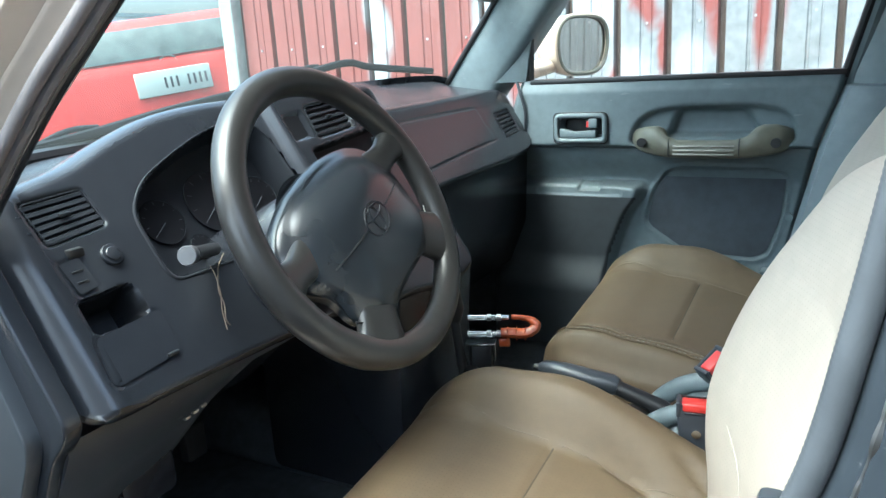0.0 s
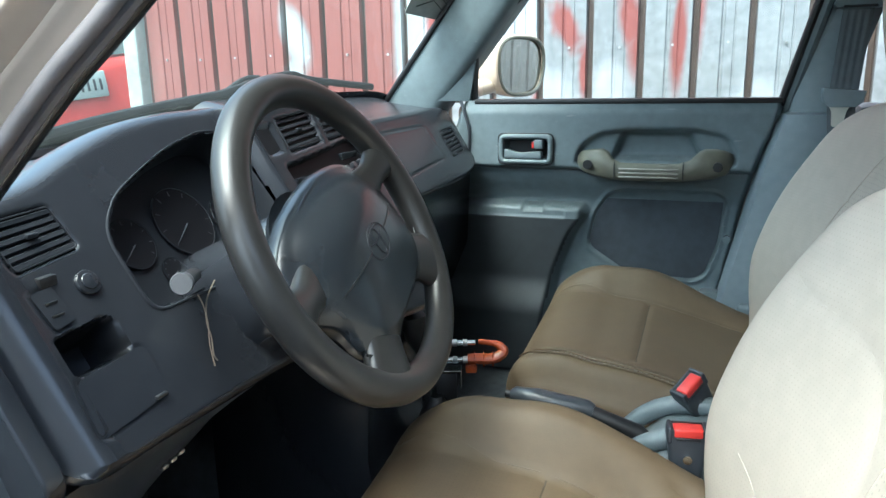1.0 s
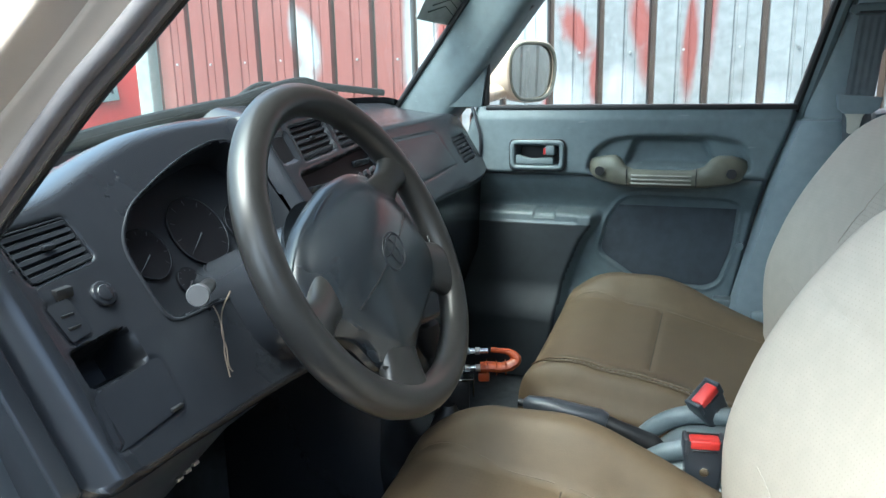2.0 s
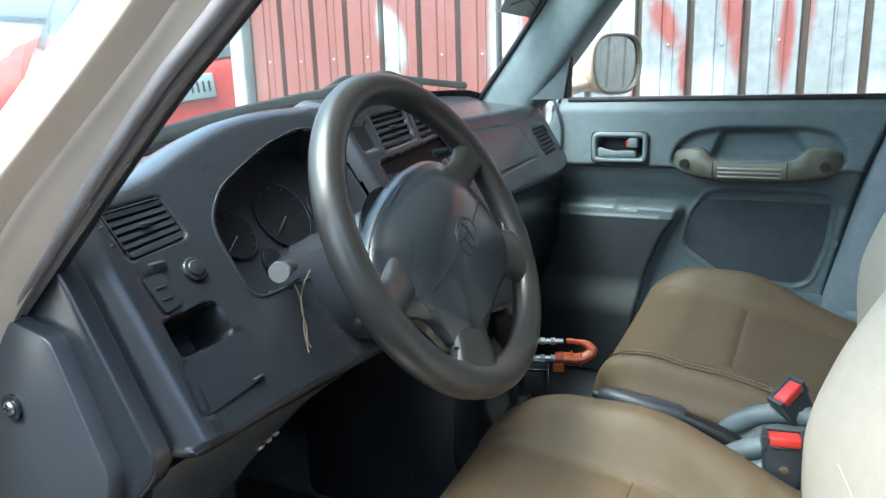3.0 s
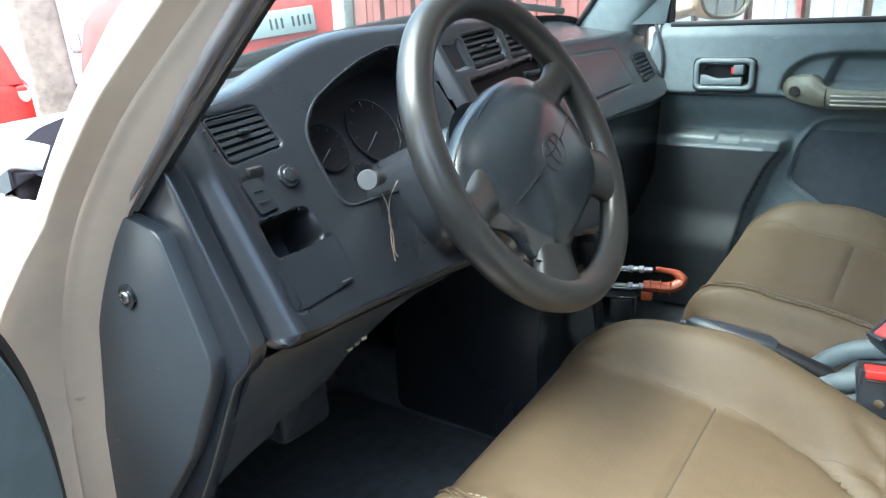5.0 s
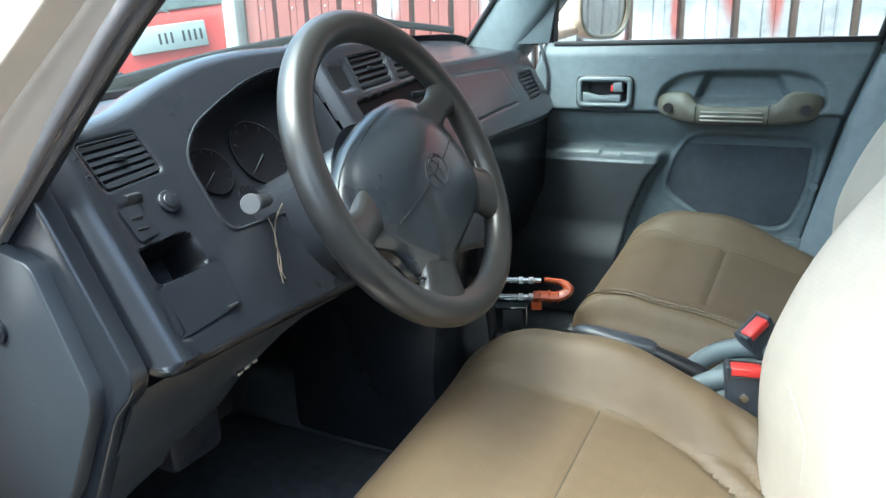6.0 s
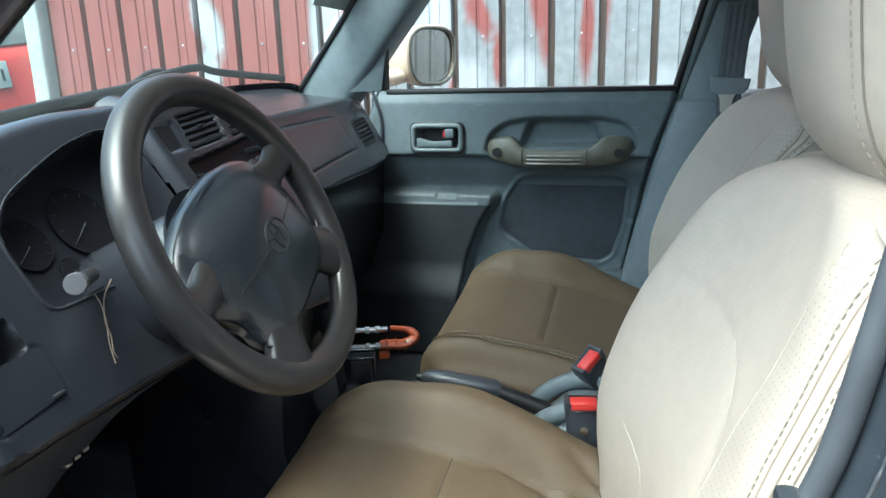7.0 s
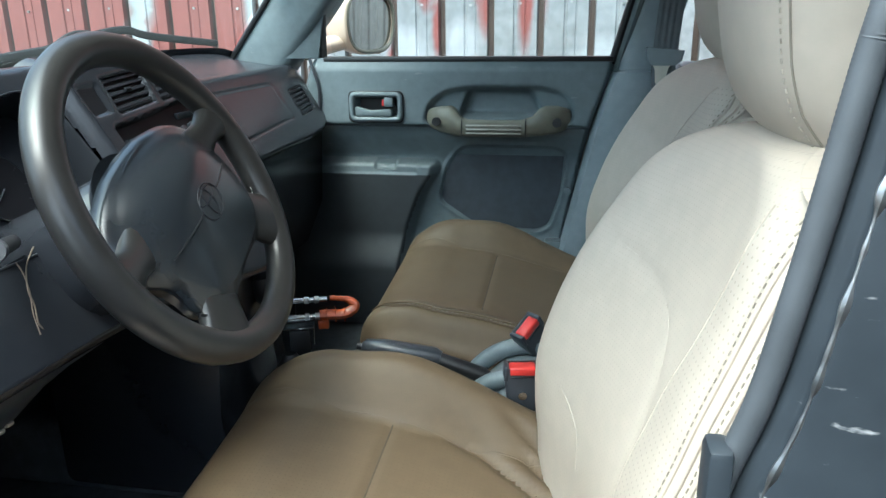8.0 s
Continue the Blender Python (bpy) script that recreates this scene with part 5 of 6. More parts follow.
fr = [(x, 0.656, z) for x, z in rounded_poly([(hx0 + 0.005, hz0 + 0.005), (hx1 - 0.005, hz0 + 0.005), (hx1 - 0.005, hz1 - 0.005), (hx0 + 0.005, hz1 - 0.005)], 0.014, 5)]
ih = part("door_handle", tube(fr, 0.0062, 10, True), M_TRIM, door, "recessed inside door handle")
for grow, r in ((0.0072, 0.0014), (-0.0068, 0.0016)):
    part("outline", tube([(x + math.copysign(grow, x - (hx0 + hx1) / 2), 0.6575, z + math.copysign(grow, z - (hz0 + hz1) / 2)) for x, y, z in fr], r, 6, True), M_BLACK, ih)
part("cup", box((hx0 + 0.01, 0.694, hz0 + 0.01), (hx1 - 0.01, 0.699, hz1 - 0.01)), M_BLACK, ih)
part("lever", extrude(rounded_poly([(hx0 + 0.014, hz0 + 0.012), (hx1 - 0.026, hz0 + 0.012), (hx1 - 0.026, hz0 + 0.030), (hx0 + 0.05, hz0 + 0.026), (hx0 + 0.014, hz0 + 0.036)], 0.006), 'y', 0.652, 0.672, 0.003), M_TRIM, ih)
part("lock_knob", box((hx1 - 0.044, 0.650, hz0 + 0.036), (hx1 - 0.022, 0.675, hz1 - 0.012), 0.003), M_TRIM, ih)
part("red_flag", box((hx1 - 0.0505, 0.656, hz0 + 0.037), (hx1 - 0.0445, 0.674, hz1 - 0.018), 0.001), M_RED, ih)
# pull handle: two ends and a ribbed bar
rows = []
for x, zt, zb, yo in ((-0.124, 1.000, 0.992, 0.690), (-0.120, 1.010, 0.976, 0.668), (-0.105, 1.017, 0.968, 0.650), (-0.085, 1.022, 0.962, 0.640), (-0.062, 1.024, 0.958, 0.634), (-0.050, 1.018, 0.956, 0.631), (-0.035, 1.002, 0.954, 0.629), (-0.015, 0.994, 0.953, 0.627), (0.05, 0.993, 0.953, 0.625),
                      (0.11, 0.994, 0.953, 0.627), (0.135, 1.002, 0.955, 0.629), (0.152, 1.020, 0.957, 0.631), (0.165, 1.026, 0.958, 0.634), (0.19, 1.026, 0.962, 0.640), (0.21, 1.021, 0.968, 0.650), (0.223, 1.012, 0.978, 0.668), (0.227, 1.002, 0.992, 0.690)):
    yi = 0.695 if x < -0.04 or x > 0.14 else 0.662
    zm = (zt + zb) / 2
    rows.append([(x, yi, zb + 0.004), (x, yo + 0.012, zb), (x, yo + 0.003, zb + 0.006), (x, yo, zm), (x, yo + 0.003, zt - 0.006), (x, yo + 0.012, zt), (x, yi, zt - 0.004)])
ph = part("pull_handle", loft(rows), M_OLIVE, door, "olive-grey pull handle with a ribbed grip", sharp=60)
for z in (0.963, 0.972, 0.981):
    part("grip_rib", tube([(-0.018, 0.629, z), (-0.014, 0.6255, z), (0.105, 0.6245, z), (0.110, 0.629, z)], 0.0022, 6), M_RIBS, ph)
for x in (-0.029, 0.121):
    part("joint", tube([(x, 0.640, 0.955), (x, 0.628, 0.962), (x, 0.6265, 0.975), (x, 0.628, 0.992), (x, 0.638, 0.997)], 0.0011, 5), M_BLACK, ph)
for x in (-0.091, 0.193):
    part("screw_hole", cylinder((x, 0.634, 0.988), (x, 0.66, 0.988), 0.0105, 20), M_BLACK, ph)
# window: belt strip, glass, frame and the triangular corner trim
part("belt_strip", box((-0.375, 0.668, 1.124), (0.315, 0.70, 1.136), 0.003), M_BLACK, door)
part("outer_belt_strip", box((-0.375, 0.74, 1.115), (0.33, 0.775, 1.132), 0.003), M_BLACK, door)


def win_rear(z):
    return 0.308 + 0.255 * (z - 1.13)


gl = []
for j in range(8):
    z = 1.10 + 0.42 * j / 7
    y = 0.735 - 0.10 * (z - 1.1) / 0.45
    x0 = -0.37 if z < 1.30 else -0.37 + (z - 1.30) * 1.3
    gl.append([(x0, y, z), (win_rear(z) + 0.01, y, z)])
gw = part("side_window", loft(gl, False, False), M_SIDE, door)
gw.visible_shadow = False
tri = rounded_poly([(-0.485, 1.132), (-0.388, 1.132), (-0.365, 1.268), (-0.375, 1.268)], 0.004, 2)
part("corner_trim", extrude(tri, 'y', 0.672, 0.70, 0.003), M_TRIM, door, "triangular trim at the window's front corner")
part("window_channel", tube([(-0.381, 0.690, 1.13), (-0.375, 0.682, 1.262), (-0.33, 0.672, 1.325), (-0.235, 0.655, 1.41), (0.05, 0.625, 1.545), (0.41, 0.615, 1.55)], 0.009, 8), M_BLACK, door)
part("window_channel", tube([(win_rear(z) + 0.006, 0.690 - 0.10 * (z - 1.13) / 0.45, z) for z in np.linspace(1.12, 1.55, 6)], 0.009, 8), M_BLACK, door)
part("window_frame", tube([(win_rear(z) + 0.022, 0.692 - 0.10 * (z - 1.13) / 0.45, z) for z in np.linspace(1.10, 1.56, 6)], 0.012, 8), M_TRIM, door)
part("window_frame", tube([(-0.478, 0.695, 1.135), (-0.385, 0.686, 1.245), (-0.285, 0.672, 1.362), (-0.2, 0.655, 1.45), (0.05, 0.63, 1.565), (0.42, 0.615, 1.575)], 0.006, 8), M_BLACK, door)
part("loose_trim", loft([[(-0.362, 0.680, 1.275), (-0.352, 0.678, 1.268), (-0.352, 0.69, 1.268), (-0.362, 0.69, 1.275)], [(-0.335, 0.670, 1.335), (-0.305, 0.670, 1.325), (-0.305, 0.685, 1.325), (-0.335, 0.685, 1.335)],
                         [(-0.29, 0.660, 1.40), (-0.255, 0.660, 1.36), (-0.255, 0.675, 1.36), (-0.29, 0.675, 1.40)]]), M_BLACK, door, "ragged black trim hanging at the window corner")
part("door_skin", box((-0.46, 0.776, 0.36), (0.42, 0.84, 1.12), 0.02, 3), M_PAINT, door)
gap = smooth_path([(-0.408, 0.664, 1.132), (-0.395, 0.655, 1.10), (-0.385, 0.655, 1.06), (-0.39, 0.66, 1.0), (-0.41, 0.68, 0.93)], 5)
part("edge_strip", tube(gap, 0.004, 8), M_KICK, door)
# wing mirror outside the window
MC = Vector((-0.330, 0.93, 1.214))
md = Vector((0.91, -0.41, -0.02)).normalized()
ms = Vector((0, 0, 1)).cross(md).normalized()
mu = md.cross(ms)


def mirror_ring(scale, off, w=0.106, h=0.082):
    out = []
    for i in range(40):
        a = i * math.tau / 40
        c, s = math.cos(a), math.sin(a)
        r = (abs(c) ** 3.2 + abs(s) ** 3.2) ** (-1 / 3.2)
        taper = 1.0 - 0.10 * (s * r < 0) * abs(s * r)
        out.append(MC + ms * (w * scale * r * c * taper) + mu * (h * scale * r * s) + md * off)
    return out


mir = part("wing_mirror", loft([mirror_ring(0.3, -0.115), mirror_ring(0.62, -0.105), mirror_ring(0.84, -0.075), mirror_ring(0.96, -0.035), mirror_ring(1.0, -0.005), mirror_ring(1.0, 0.006), mirror_ring(0.97, 0.010), mirror_ring(0.90, 0.008), mirror_ring(0.88, -0.004)]), M_PAINT, door, "beige wing mirror")
part("mirror_glass", loft([mirror_ring(0.89, 0.0), mirror_ring(0.89, 0.002)]), M_MIRROR, mir)
part("mirror_bezel", tube(mirror_ring(0.915, 0.008), 0.0052, 8, True), M_OLIVE, mir, "dark olive mirror surround")
part("mirror_foot", tube([(-0.46, 0.77, 1.15), (-0.44, 0.82, 1.155), (-0.40, 0.88, 1.165), (-0.37, 0.92, 1.175)], [0.045, 0.04, 0.035, 0.03], 16, flat=0.6), M_PAINT, mir)

# ---------------------------------------------------------------- driver's door, swung open
HINGE = Vector((-0.500, -0.806, 0))
OPEN = Matrix.Translation(HINGE) @ Matrix.Rotation(radians(-68), 4, 'Z')
dd = thing("driver_door", HINGE, "driver's door swung wide open, dark trim and beige edge", "car door", matrix=OPEN)
prof = rounded_poly([(0.02, 0.36), (0.97, 0.36), (1.0, 0.75), (0.99, 1.12), (0.16, 1.12), (0.075, 0.99), (0.024, 0.925), (0.0, 0.86), (-0.01, 0.78), (-0.012, 0.5)], 0.05)
part("door_skin", extrude(prof, 'y', -0.07, 0.0, 0.006, 3), M_PAINT, dd)
prof2 = rounded_poly([(0.06, 0.40), (0.94, 0.40), (0.96, 0.75), (0.95, 1.125), (0.20, 1.125), (0.11, 0.99), (0.057, 0.925), (0.030, 0.86), (0.016, 0.78), (0.014, 0.55)], 0.05)
part("trim_panel", extrude(prof2, 'y', -0.006, 0.03, 0.008, 3), M_TRIM, dd)
part("door_seal", tube([(x, 0.002, z) for x, z in rounded_poly([(0.02, 0.375), (0.965, 0.375), (0.985, 0.75), (0.975, 1.11), (0.165, 1.11), (0.083, 0.985), (0.032, 0.922), (0.008, 0.857), (-0.002, 0.778), (-0.004, 0.5)], 0.05)], 0.0065, 8, True), M_BLACK, dd)
part("hinge", box((-0.05, -0.05, 0.55), (0.03, -0.02, 0.62), 0.006), M_PAINT, dd)


# ---------------------------------------------------------------- seats
C_MID = [(-0.172, 0.60), (-0.168, 0.655), (-0.155, 0.685), (-0.13, 0.703), (-0.09, 0.716), (-0.04, 0.716), (0.0, 0.708), (0.075, 0.700), (0.15, 0.682), (0.25, 0.658), (0.36, 0.640)]
BOLSTER_P = [(-0.172, 0.0), (-0.155, 0.008), (-0.116, 0.018), (-0.04, 0.038), (0.045, 0.050), (0.12, 0.044), (0.19, 0.028), (0.29, 0.010), (0.36, 0.0)]
BOLSTER_D = [(-0.172, 0.0), (-0.155, 0.008), (-0.116, 0.024), (-0.04, 0.050), (0.045, 0.066), (0.12, 0.067), (0.19, 0.055), (0.29, 0.03), (0.36, 0.01)]
HALF = 0.232


def long_seam(x):
    return 0.138 + 0.020 * step(0.02, -0.13, x)


CREASES = [([(0.14, 0.146), (0.196, 0.135), (0.269, 0.089), (0.309, 0.056)], 0.013, 0.011), ([(0.253, 0.147), (0.309, 0.096)], 0.011, 0.008), ([(0.234, 0.173), (0.271, 0.159), (0.319, 0.136)], 0.012, 0.008)]


def cushion_z(x, y, bolster):
    """Height of the cushion; y from the seat's middle, towards the passenger side positive."""
    z = soft_table(C_MID, x) + 0.10 * y
    b = soft_table(bolster, x)
    far, near = step(0.125, 0.185, y), step(-0.14, -0.185, y)
    z += b * far + 0.012 * near
    z -= 0.045 * step(0.195, HALF, y) ** 2 + 0.05 * step(-0.195, -HALF, y) ** 2
    # seams pull the cover in
    for k in (abs(y - long_seam(x)), abs(x - 0.075) + (99 if abs(y) > 0.138 else 0)):
        z -= 0.004 * math.exp(-(k / 0.005) ** 2)
    # soft creases that run back and down from the far bolster
    for line, deep, wide in CREASES if bolster is BOLSTER_D else ():
        if line[0][0] - 0.03 < x:
            z -= deep * math.exp(-((y - lerp_table(line, x)) / wide) ** 2) * step(line[0][0] - 0.03, line[0][0] + 0.03, x)
    z += 0.0012 * noise.noise(Vector((x * 14, y * 14, 3)))
    return z


BACK_X = [(0.60, 0.275), (0.70, 0.272), (0.76, 0.267), (0.83, 0.270), (0.90, 0.291), (0.955, 0.314), (1.02, 0.349), (1.086, 0.390), (1.115, 0.418), (1.135, 0.450), (1.145, 0.478)]
BACK_W = [(0.60, 0.225), (0.75, 0.235), (0.95, 0.238), (1.03, 0.230), (1.08, 0.210), (1.115, 0.178), (1.135, 0.14), (1.145, 0.10)]


HOLLOW = [(-0.235, 0.110), (-0.21, 0.102), (-0.18, 0.096), (-0.15, 0.093), (-0.10, 0.090), (-0.05, 0.080), (0.0, 0.068), (0.05, 0.050), (0.10, 0.026), (0.15, 0.004), (0.175, 0.0), (0.235, 0.004)]
HOLLOW_Z = [(0.60, 0.6), (0.75, 0.93), (0.85, 1.10), (0.955, 1.06), (1.02, 0.92), (1.086, 0.68), (1.115, 0.46), (1.145, 0.05)]


BACK_SEAM = smooth_path([(0.150, 1.014, 0), (0.098, 0.999, 0), (0.030, 0.991, 0), (-0.036, 0.973, 0), (-0.074, 0.940, 0), (-0.092, 0.900, 0), (-0.100, 0.84, 0), (-0.10, 0.77, 0)], 6)


def back_hollow(y, z):
    """How far the backrest's front lies behind its bolster crest."""
    w = soft_table(BACK_W, z)
    a = abs(y)
    mid = soft_table(HOLLOW, y * 0.235 / w) * soft_table(HOLLOW_Z, z)
    edge = (0.085 if y > 0 else 0.03) * max(0.0, (a - (w - 0.080)) / 0.080) ** 2.5
    near = min(math.hypot(y - p.x, z - p.y) for p in BACK_SEAM)
    seam = 0.0022 * math.exp(-(near / 0.0065) ** 2)
    return mid + edge + seam + 0.0012 * noise.noise(Vector((y * 12, z * 12, 7)))


def back_pt(y, z, off=0.0):
    return Vector((soft_table(BACK_X, z) + back_hollow(y, z) - off, y, z))


HEAD_F = [(1.085, 0.565), (1.098, 0.540), (1.114, 0.519), (1.133, 0.498), (1.156, 0.475), (1.173, 0.461), (1.215, 0.445), (1.317, 0.431), (1.36, 0.440), (1.39, 0.475), (1.40, 0.51)]
HEAD_W = [(1.085, 0.085), (1.10, 0.105), (1.14, 0.124), (1.19, 0.134), (1.30, 0.138), (1.36, 0.128), (1.39, 0.095), (1.40, 0.06)]


def head_pt(a, z, off=0.0):
    """The headrest's skin at an angle and a height."""
    f, w = soft_table(HEAD_F, z) - off, soft_table(HEAD_W, z) + off
    back = 0.615 - 0.05 * step(1.33, 1.40, z) + 0.06 * (z - 1.1)
    cx, h = (f + back) / 2, max((back - f) / 2, 0.02)
    c, sn = math.cos(a), math.sin(a)
    r = (abs(c) ** 2.6 + abs(sn) ** 2.6) ** (-1 / 2.6)
    return Vector((cx + h * r * c, w * r * sn, z))


def seat(name, shift, label, bolster, lip, inner, outer, low):
    """lip shortens the cushion's front; inner and outer bound the pricked band of the backrest, down to the height low."""
    s = Vector(shift)

    def on(x, y, up=0.0012):
        return s + Vector((x * lip if x < 0 else x, y, cushion_z(x, y, bolster) + up))
    st = thing(name, (s.x + 0.1, s.y, FLOOR_Z), label, "car seat", "front seats")
    # cushion
    rows = []
    nx, ny = 84, 84
    for i in range(nx + 1):
        x = -0.172 + 0.53 * (i / nx) ** 1.15
        w = HALF - 0.05 * step(-0.10, -0.172, x) ** 2 * 0.6
        top = []
        for j in range(ny + 1):
            y = w * (2 * j / ny - 1)
            top.append(on(x, y, 0.0))
        zb = 0.56 + 0.03 * step(-0.12, -0.172, x)
        xx = x * lip if x < 0 else x
        ring = top + [s + Vector((xx, w + 0.004, 0.64 if x > -0.15 else 0.62)), s + Vector((xx, w, zb)), s + Vector((xx, -w, zb)), s + Vector((xx, -w - 0.004, 0.63 if x > -0.15 else 0.61))]
        rows.append(ring)
    cu = part("cushion", loft(rows), M_TAN, st, "tan leatherette seat cushion", sharp=70)
    part("cross_seam", tube([on(0.075, y, 0.0012) for y in np.linspace(-0.132, 0.132, 30)], 0.0012, 5), M_THREAD, cu)
    part("long_seam", tube([on(x, long_seam(x), 0.0003) for x in np.linspace(-0.16, 0.33, 60)], 0.0009, 5), M_TAN, cu)
    insert = [[on(x, y, 0.0008) for y in np.linspace(-0.125, 0.126, 40)] for x in np.linspace(-0.13, 0.30, 60)]
    part("perforated_panel", loft(insert, False, False), M_PERF_TAN, cu, "finely pricked tan seat panel")
    for k, (yy, up) in enumerate(((-0.186, 0.002), (-0.197, 0.0025))):
        path = [on(x, yy + 0.03 * step(-0.09, -0.155, x), up) for x in np.linspace(-0.150, 0.32, 60)]
        part("piping", tube(path, 0.0018, 8), M_TAN, cu)
        bm = bmesh.new()
        for x in np.arange(-0.12, 0.30, 0.009):
            add_tube(bm, [on(x, yy + 0.0075, 0.0006), on(x + 0.005, yy + 0.0075, 0.0006)], 0.0008, 4)
        tagged(part("stitches", bm, M_SEAM, cu), kind="stuff")
    part("skirt", loft([[s + Vector(p) for p in ring] for ring in (
        [(-0.12, -0.20, 0.575), (0.34, -0.20, 0.575), (0.34, 0.20, 0.575), (-0.12, 0.20, 0.575)],
        [(-0.10, -0.19, FLOOR_Z + 0.06), (0.34, -0.19, FLOOR_Z + 0.06), (0.34, 0.19, FLOOR_Z + 0.06), (-0.10, 0.19, FLOOR_Z + 0.06)])]), M_DASH, st)
    for y in (-0.17, 0.17):
        part("rail", box((s.x - 0.14, s.y + y - 0.02, FLOOR_Z), (s.x + 0.36, s.y + y + 0.02, FLOOR_Z + 0.065 + s.z * 0), 0.005), M_BLACK, st)
    # backrest
    rows = []
    zs = list(np.linspace(0.60, 1.09, 64)) + list(np.linspace(1.096, 1.145, 18))
    ny = 66
    for z in zs:
        w = soft_table(BACK_W, z)
        front = [s + back_pt(w * (2 * j / ny - 1), z) for j in range(ny + 1)]
        bx = soft_table(BACK_X, z) + 0.19 - 0.13 * step(1.05, 1.145, z)
        rows.append(front + [s + Vector((bx - 0.03, w, z)), s + Vector((bx, w - 0.04, z)), s + Vector((bx, -w + 0.04, z)), s + Vector((bx - 0.03, -w, z))])
    bk = part("backrest", loft(rows), M_PRICKED, st, "cream leatherette backrest with raised side bolsters", sharp=70)
    # curved seams of the middle panel
    arc = BACK_SEAM
    part("curved_seam", tube([s + back_pt(p.x, p.y, -0.0002) for p in arc], 0.0009, 6), M_CREAM, bk)
    part("curved_seam", tube([s + back_pt(p.x, p.y, -0.0002) for p in smooth_path([(0.088, 0.815, 0), (0.055, 0.797, 0), (0.030, 0.778, 0), (0.02, 0.74, 0)], 6)], 0.0008, 6), M_CREAM, bk)
    # pricked band with stitched piping along the near bolster
    band, edge_in, edge_out = [], [], []
    for z in np.linspace(low, 1.105, 50):
        y0, y1 = soft_table(inner, z), soft_table(outer, z)
        band.append([s + back_pt(y0 + (y1 - y0) * t, z, 0.0012) for t in np.linspace(0, 1, 14)])
        edge_in.append((y0, z)); edge_out.append((y1, z))
    part("perforated_band", loft(band, False, False), M_PERF, bk, "cream band pricked with small holes")
    part("band_seam", tube([s + back_pt(y + 0.002, z, 0.0006) for y, z in edge_in], 0.0011, 6), M_PALE, bk)
    for k in range(3):
        part("piping", tube([s + back_pt(y - 0.005 - 0.010 * k, z, 0.001) for y, z in edge_out], 0.0026, 8), M_CREAM, bk)
    bm = bmesh.new()
    for yo in (-0.0005, -0.0215):
        for z in np.arange(low + 0.005, 1.10, 0.008):
            y = soft_table(outer, z) + yo
            add_tube(bm, [s + back_pt(y, z, 0.0006), s + back_pt(y, z + 0.0042, 0.0006)], 0.0008, 4)
    tagged(part("stitches", bm, M_SEAM, bk), kind="stuff")
    # headrest
    rows = []
    for z in np.linspace(1.090, 1.40, 32):
        rows.append([s + head_pt(i * math.tau / 44, z) for i in range(44)])
    hr = part("headrest", loft(rows), M_CREAM, st, "cream padded headrest with a stitched seam", sharp=70)
    for sd in (-1, 1):
        path, dots = [], bmesh.new()
        for z in np.linspace(1.094, 1.395, 40):
            path.append(s + head_pt(math.pi - sd * radians(50), z, 0.0005))
        part("seam", tube(path, 0.0010, 6), M_SEAM, hr)
        for p, q in zip(path[::1], path[1::1]):
            o = Vector((-0.006, -sd * 0.007, 0))
            add_tube(dots, [p + o, p.lerp(q, 0.5) + o], 0.0011, 5)
        tagged(part("stitches", dots, M_CREAM, hr), kind="stuff")
    for y in (-0.06, 0.06):
        part("headrest_rod", cylinder(s + Vector((0.50, y, 1.10)), s + Vector((0.51, y, 1.16)), 0.006, 12), M_CHROME, st)
    # hinge cover beside the cushion
    part("hinge_cover", box((s.x + 0.25, s.y + 0.225, 0.60 + s.z), (s.x + 0.36, s.y + 0.25, 0.70 + s.z), 0.012, 3), M_TRIM, st)
    return st


SEAT_P = (0.0, 0.345, 0.0)
SEAT_D = (-0.069, -0.351, -0.033)
seat("passenger_seat", SEAT_P, "passenger seat in tan and cream leatherette covers", BOLSTER_P, 0.88,
     [(0.913, -0.008), (0.98, -0.03), (1.05, -0.075), (1.105, -0.150)], [(0.913, -0.075), (0.96, -0.12), (1.007, -0.160), (1.07, -0.19), (1.105, -0.180)], 0.913)
seat("driver_seat", SEAT_D, "driver's seat in tan and cream leatherette covers", BOLSTER_D, 1.0,
     [(0.70, -0.10), (0.884, -0.113), (0.99, -0.132), (1.09, -0.150), (1.105, -0.150)], [(0.70, -0.188), (0.95, -0.190), (1.08, -0.183), (1.105, -0.172)], 0.70)

# ---------------------------------------------------------------- console, brake, buckles, small things
con = thing("centre_console", (0.1, 0.0, FLOOR_Z), "blue-grey moulded centre console between the seats", "console")
rows = []
for x, zt, w in ((-0.30, 0.56, 0.075), (-0.05, 0.565, 0.075), (0.06, 0.58, 0.075), (0.10, 0.625, 0.078), (0.14, 0.665, 0.08), (0.20, 0.675, 0.08), (0.5, 0.68, 0.08)):
    rows.append([(x, -w, FLOOR_Z + 0.01), (x, -w, zt - 0.02), (x, -w + 0.012, zt - 0.003), (x, -w + 0.02, zt), (x, w - 0.02, zt), (x, w - 0.012, zt - 0.003), (x, w, zt - 0.02), (x, w, FLOOR_Z + 0.01)])
part("console_body", loft(rows), M_TRIM, con)
for y in (-0.055, 0.06):
    part("console_ridge", tube(smooth_path([(0.06, y, 0.60), (0.095, y, 0.648), (0.14, y, 0.678), (0.20, y, 0.686), (0.45, y, 0.69)], 5), 0.015, 10), M_TRIM, con)
hb = thing("parking_brake", (0.05, 0.02, 0.56), "dark grey parking brake lever, lowered", "parking brake")
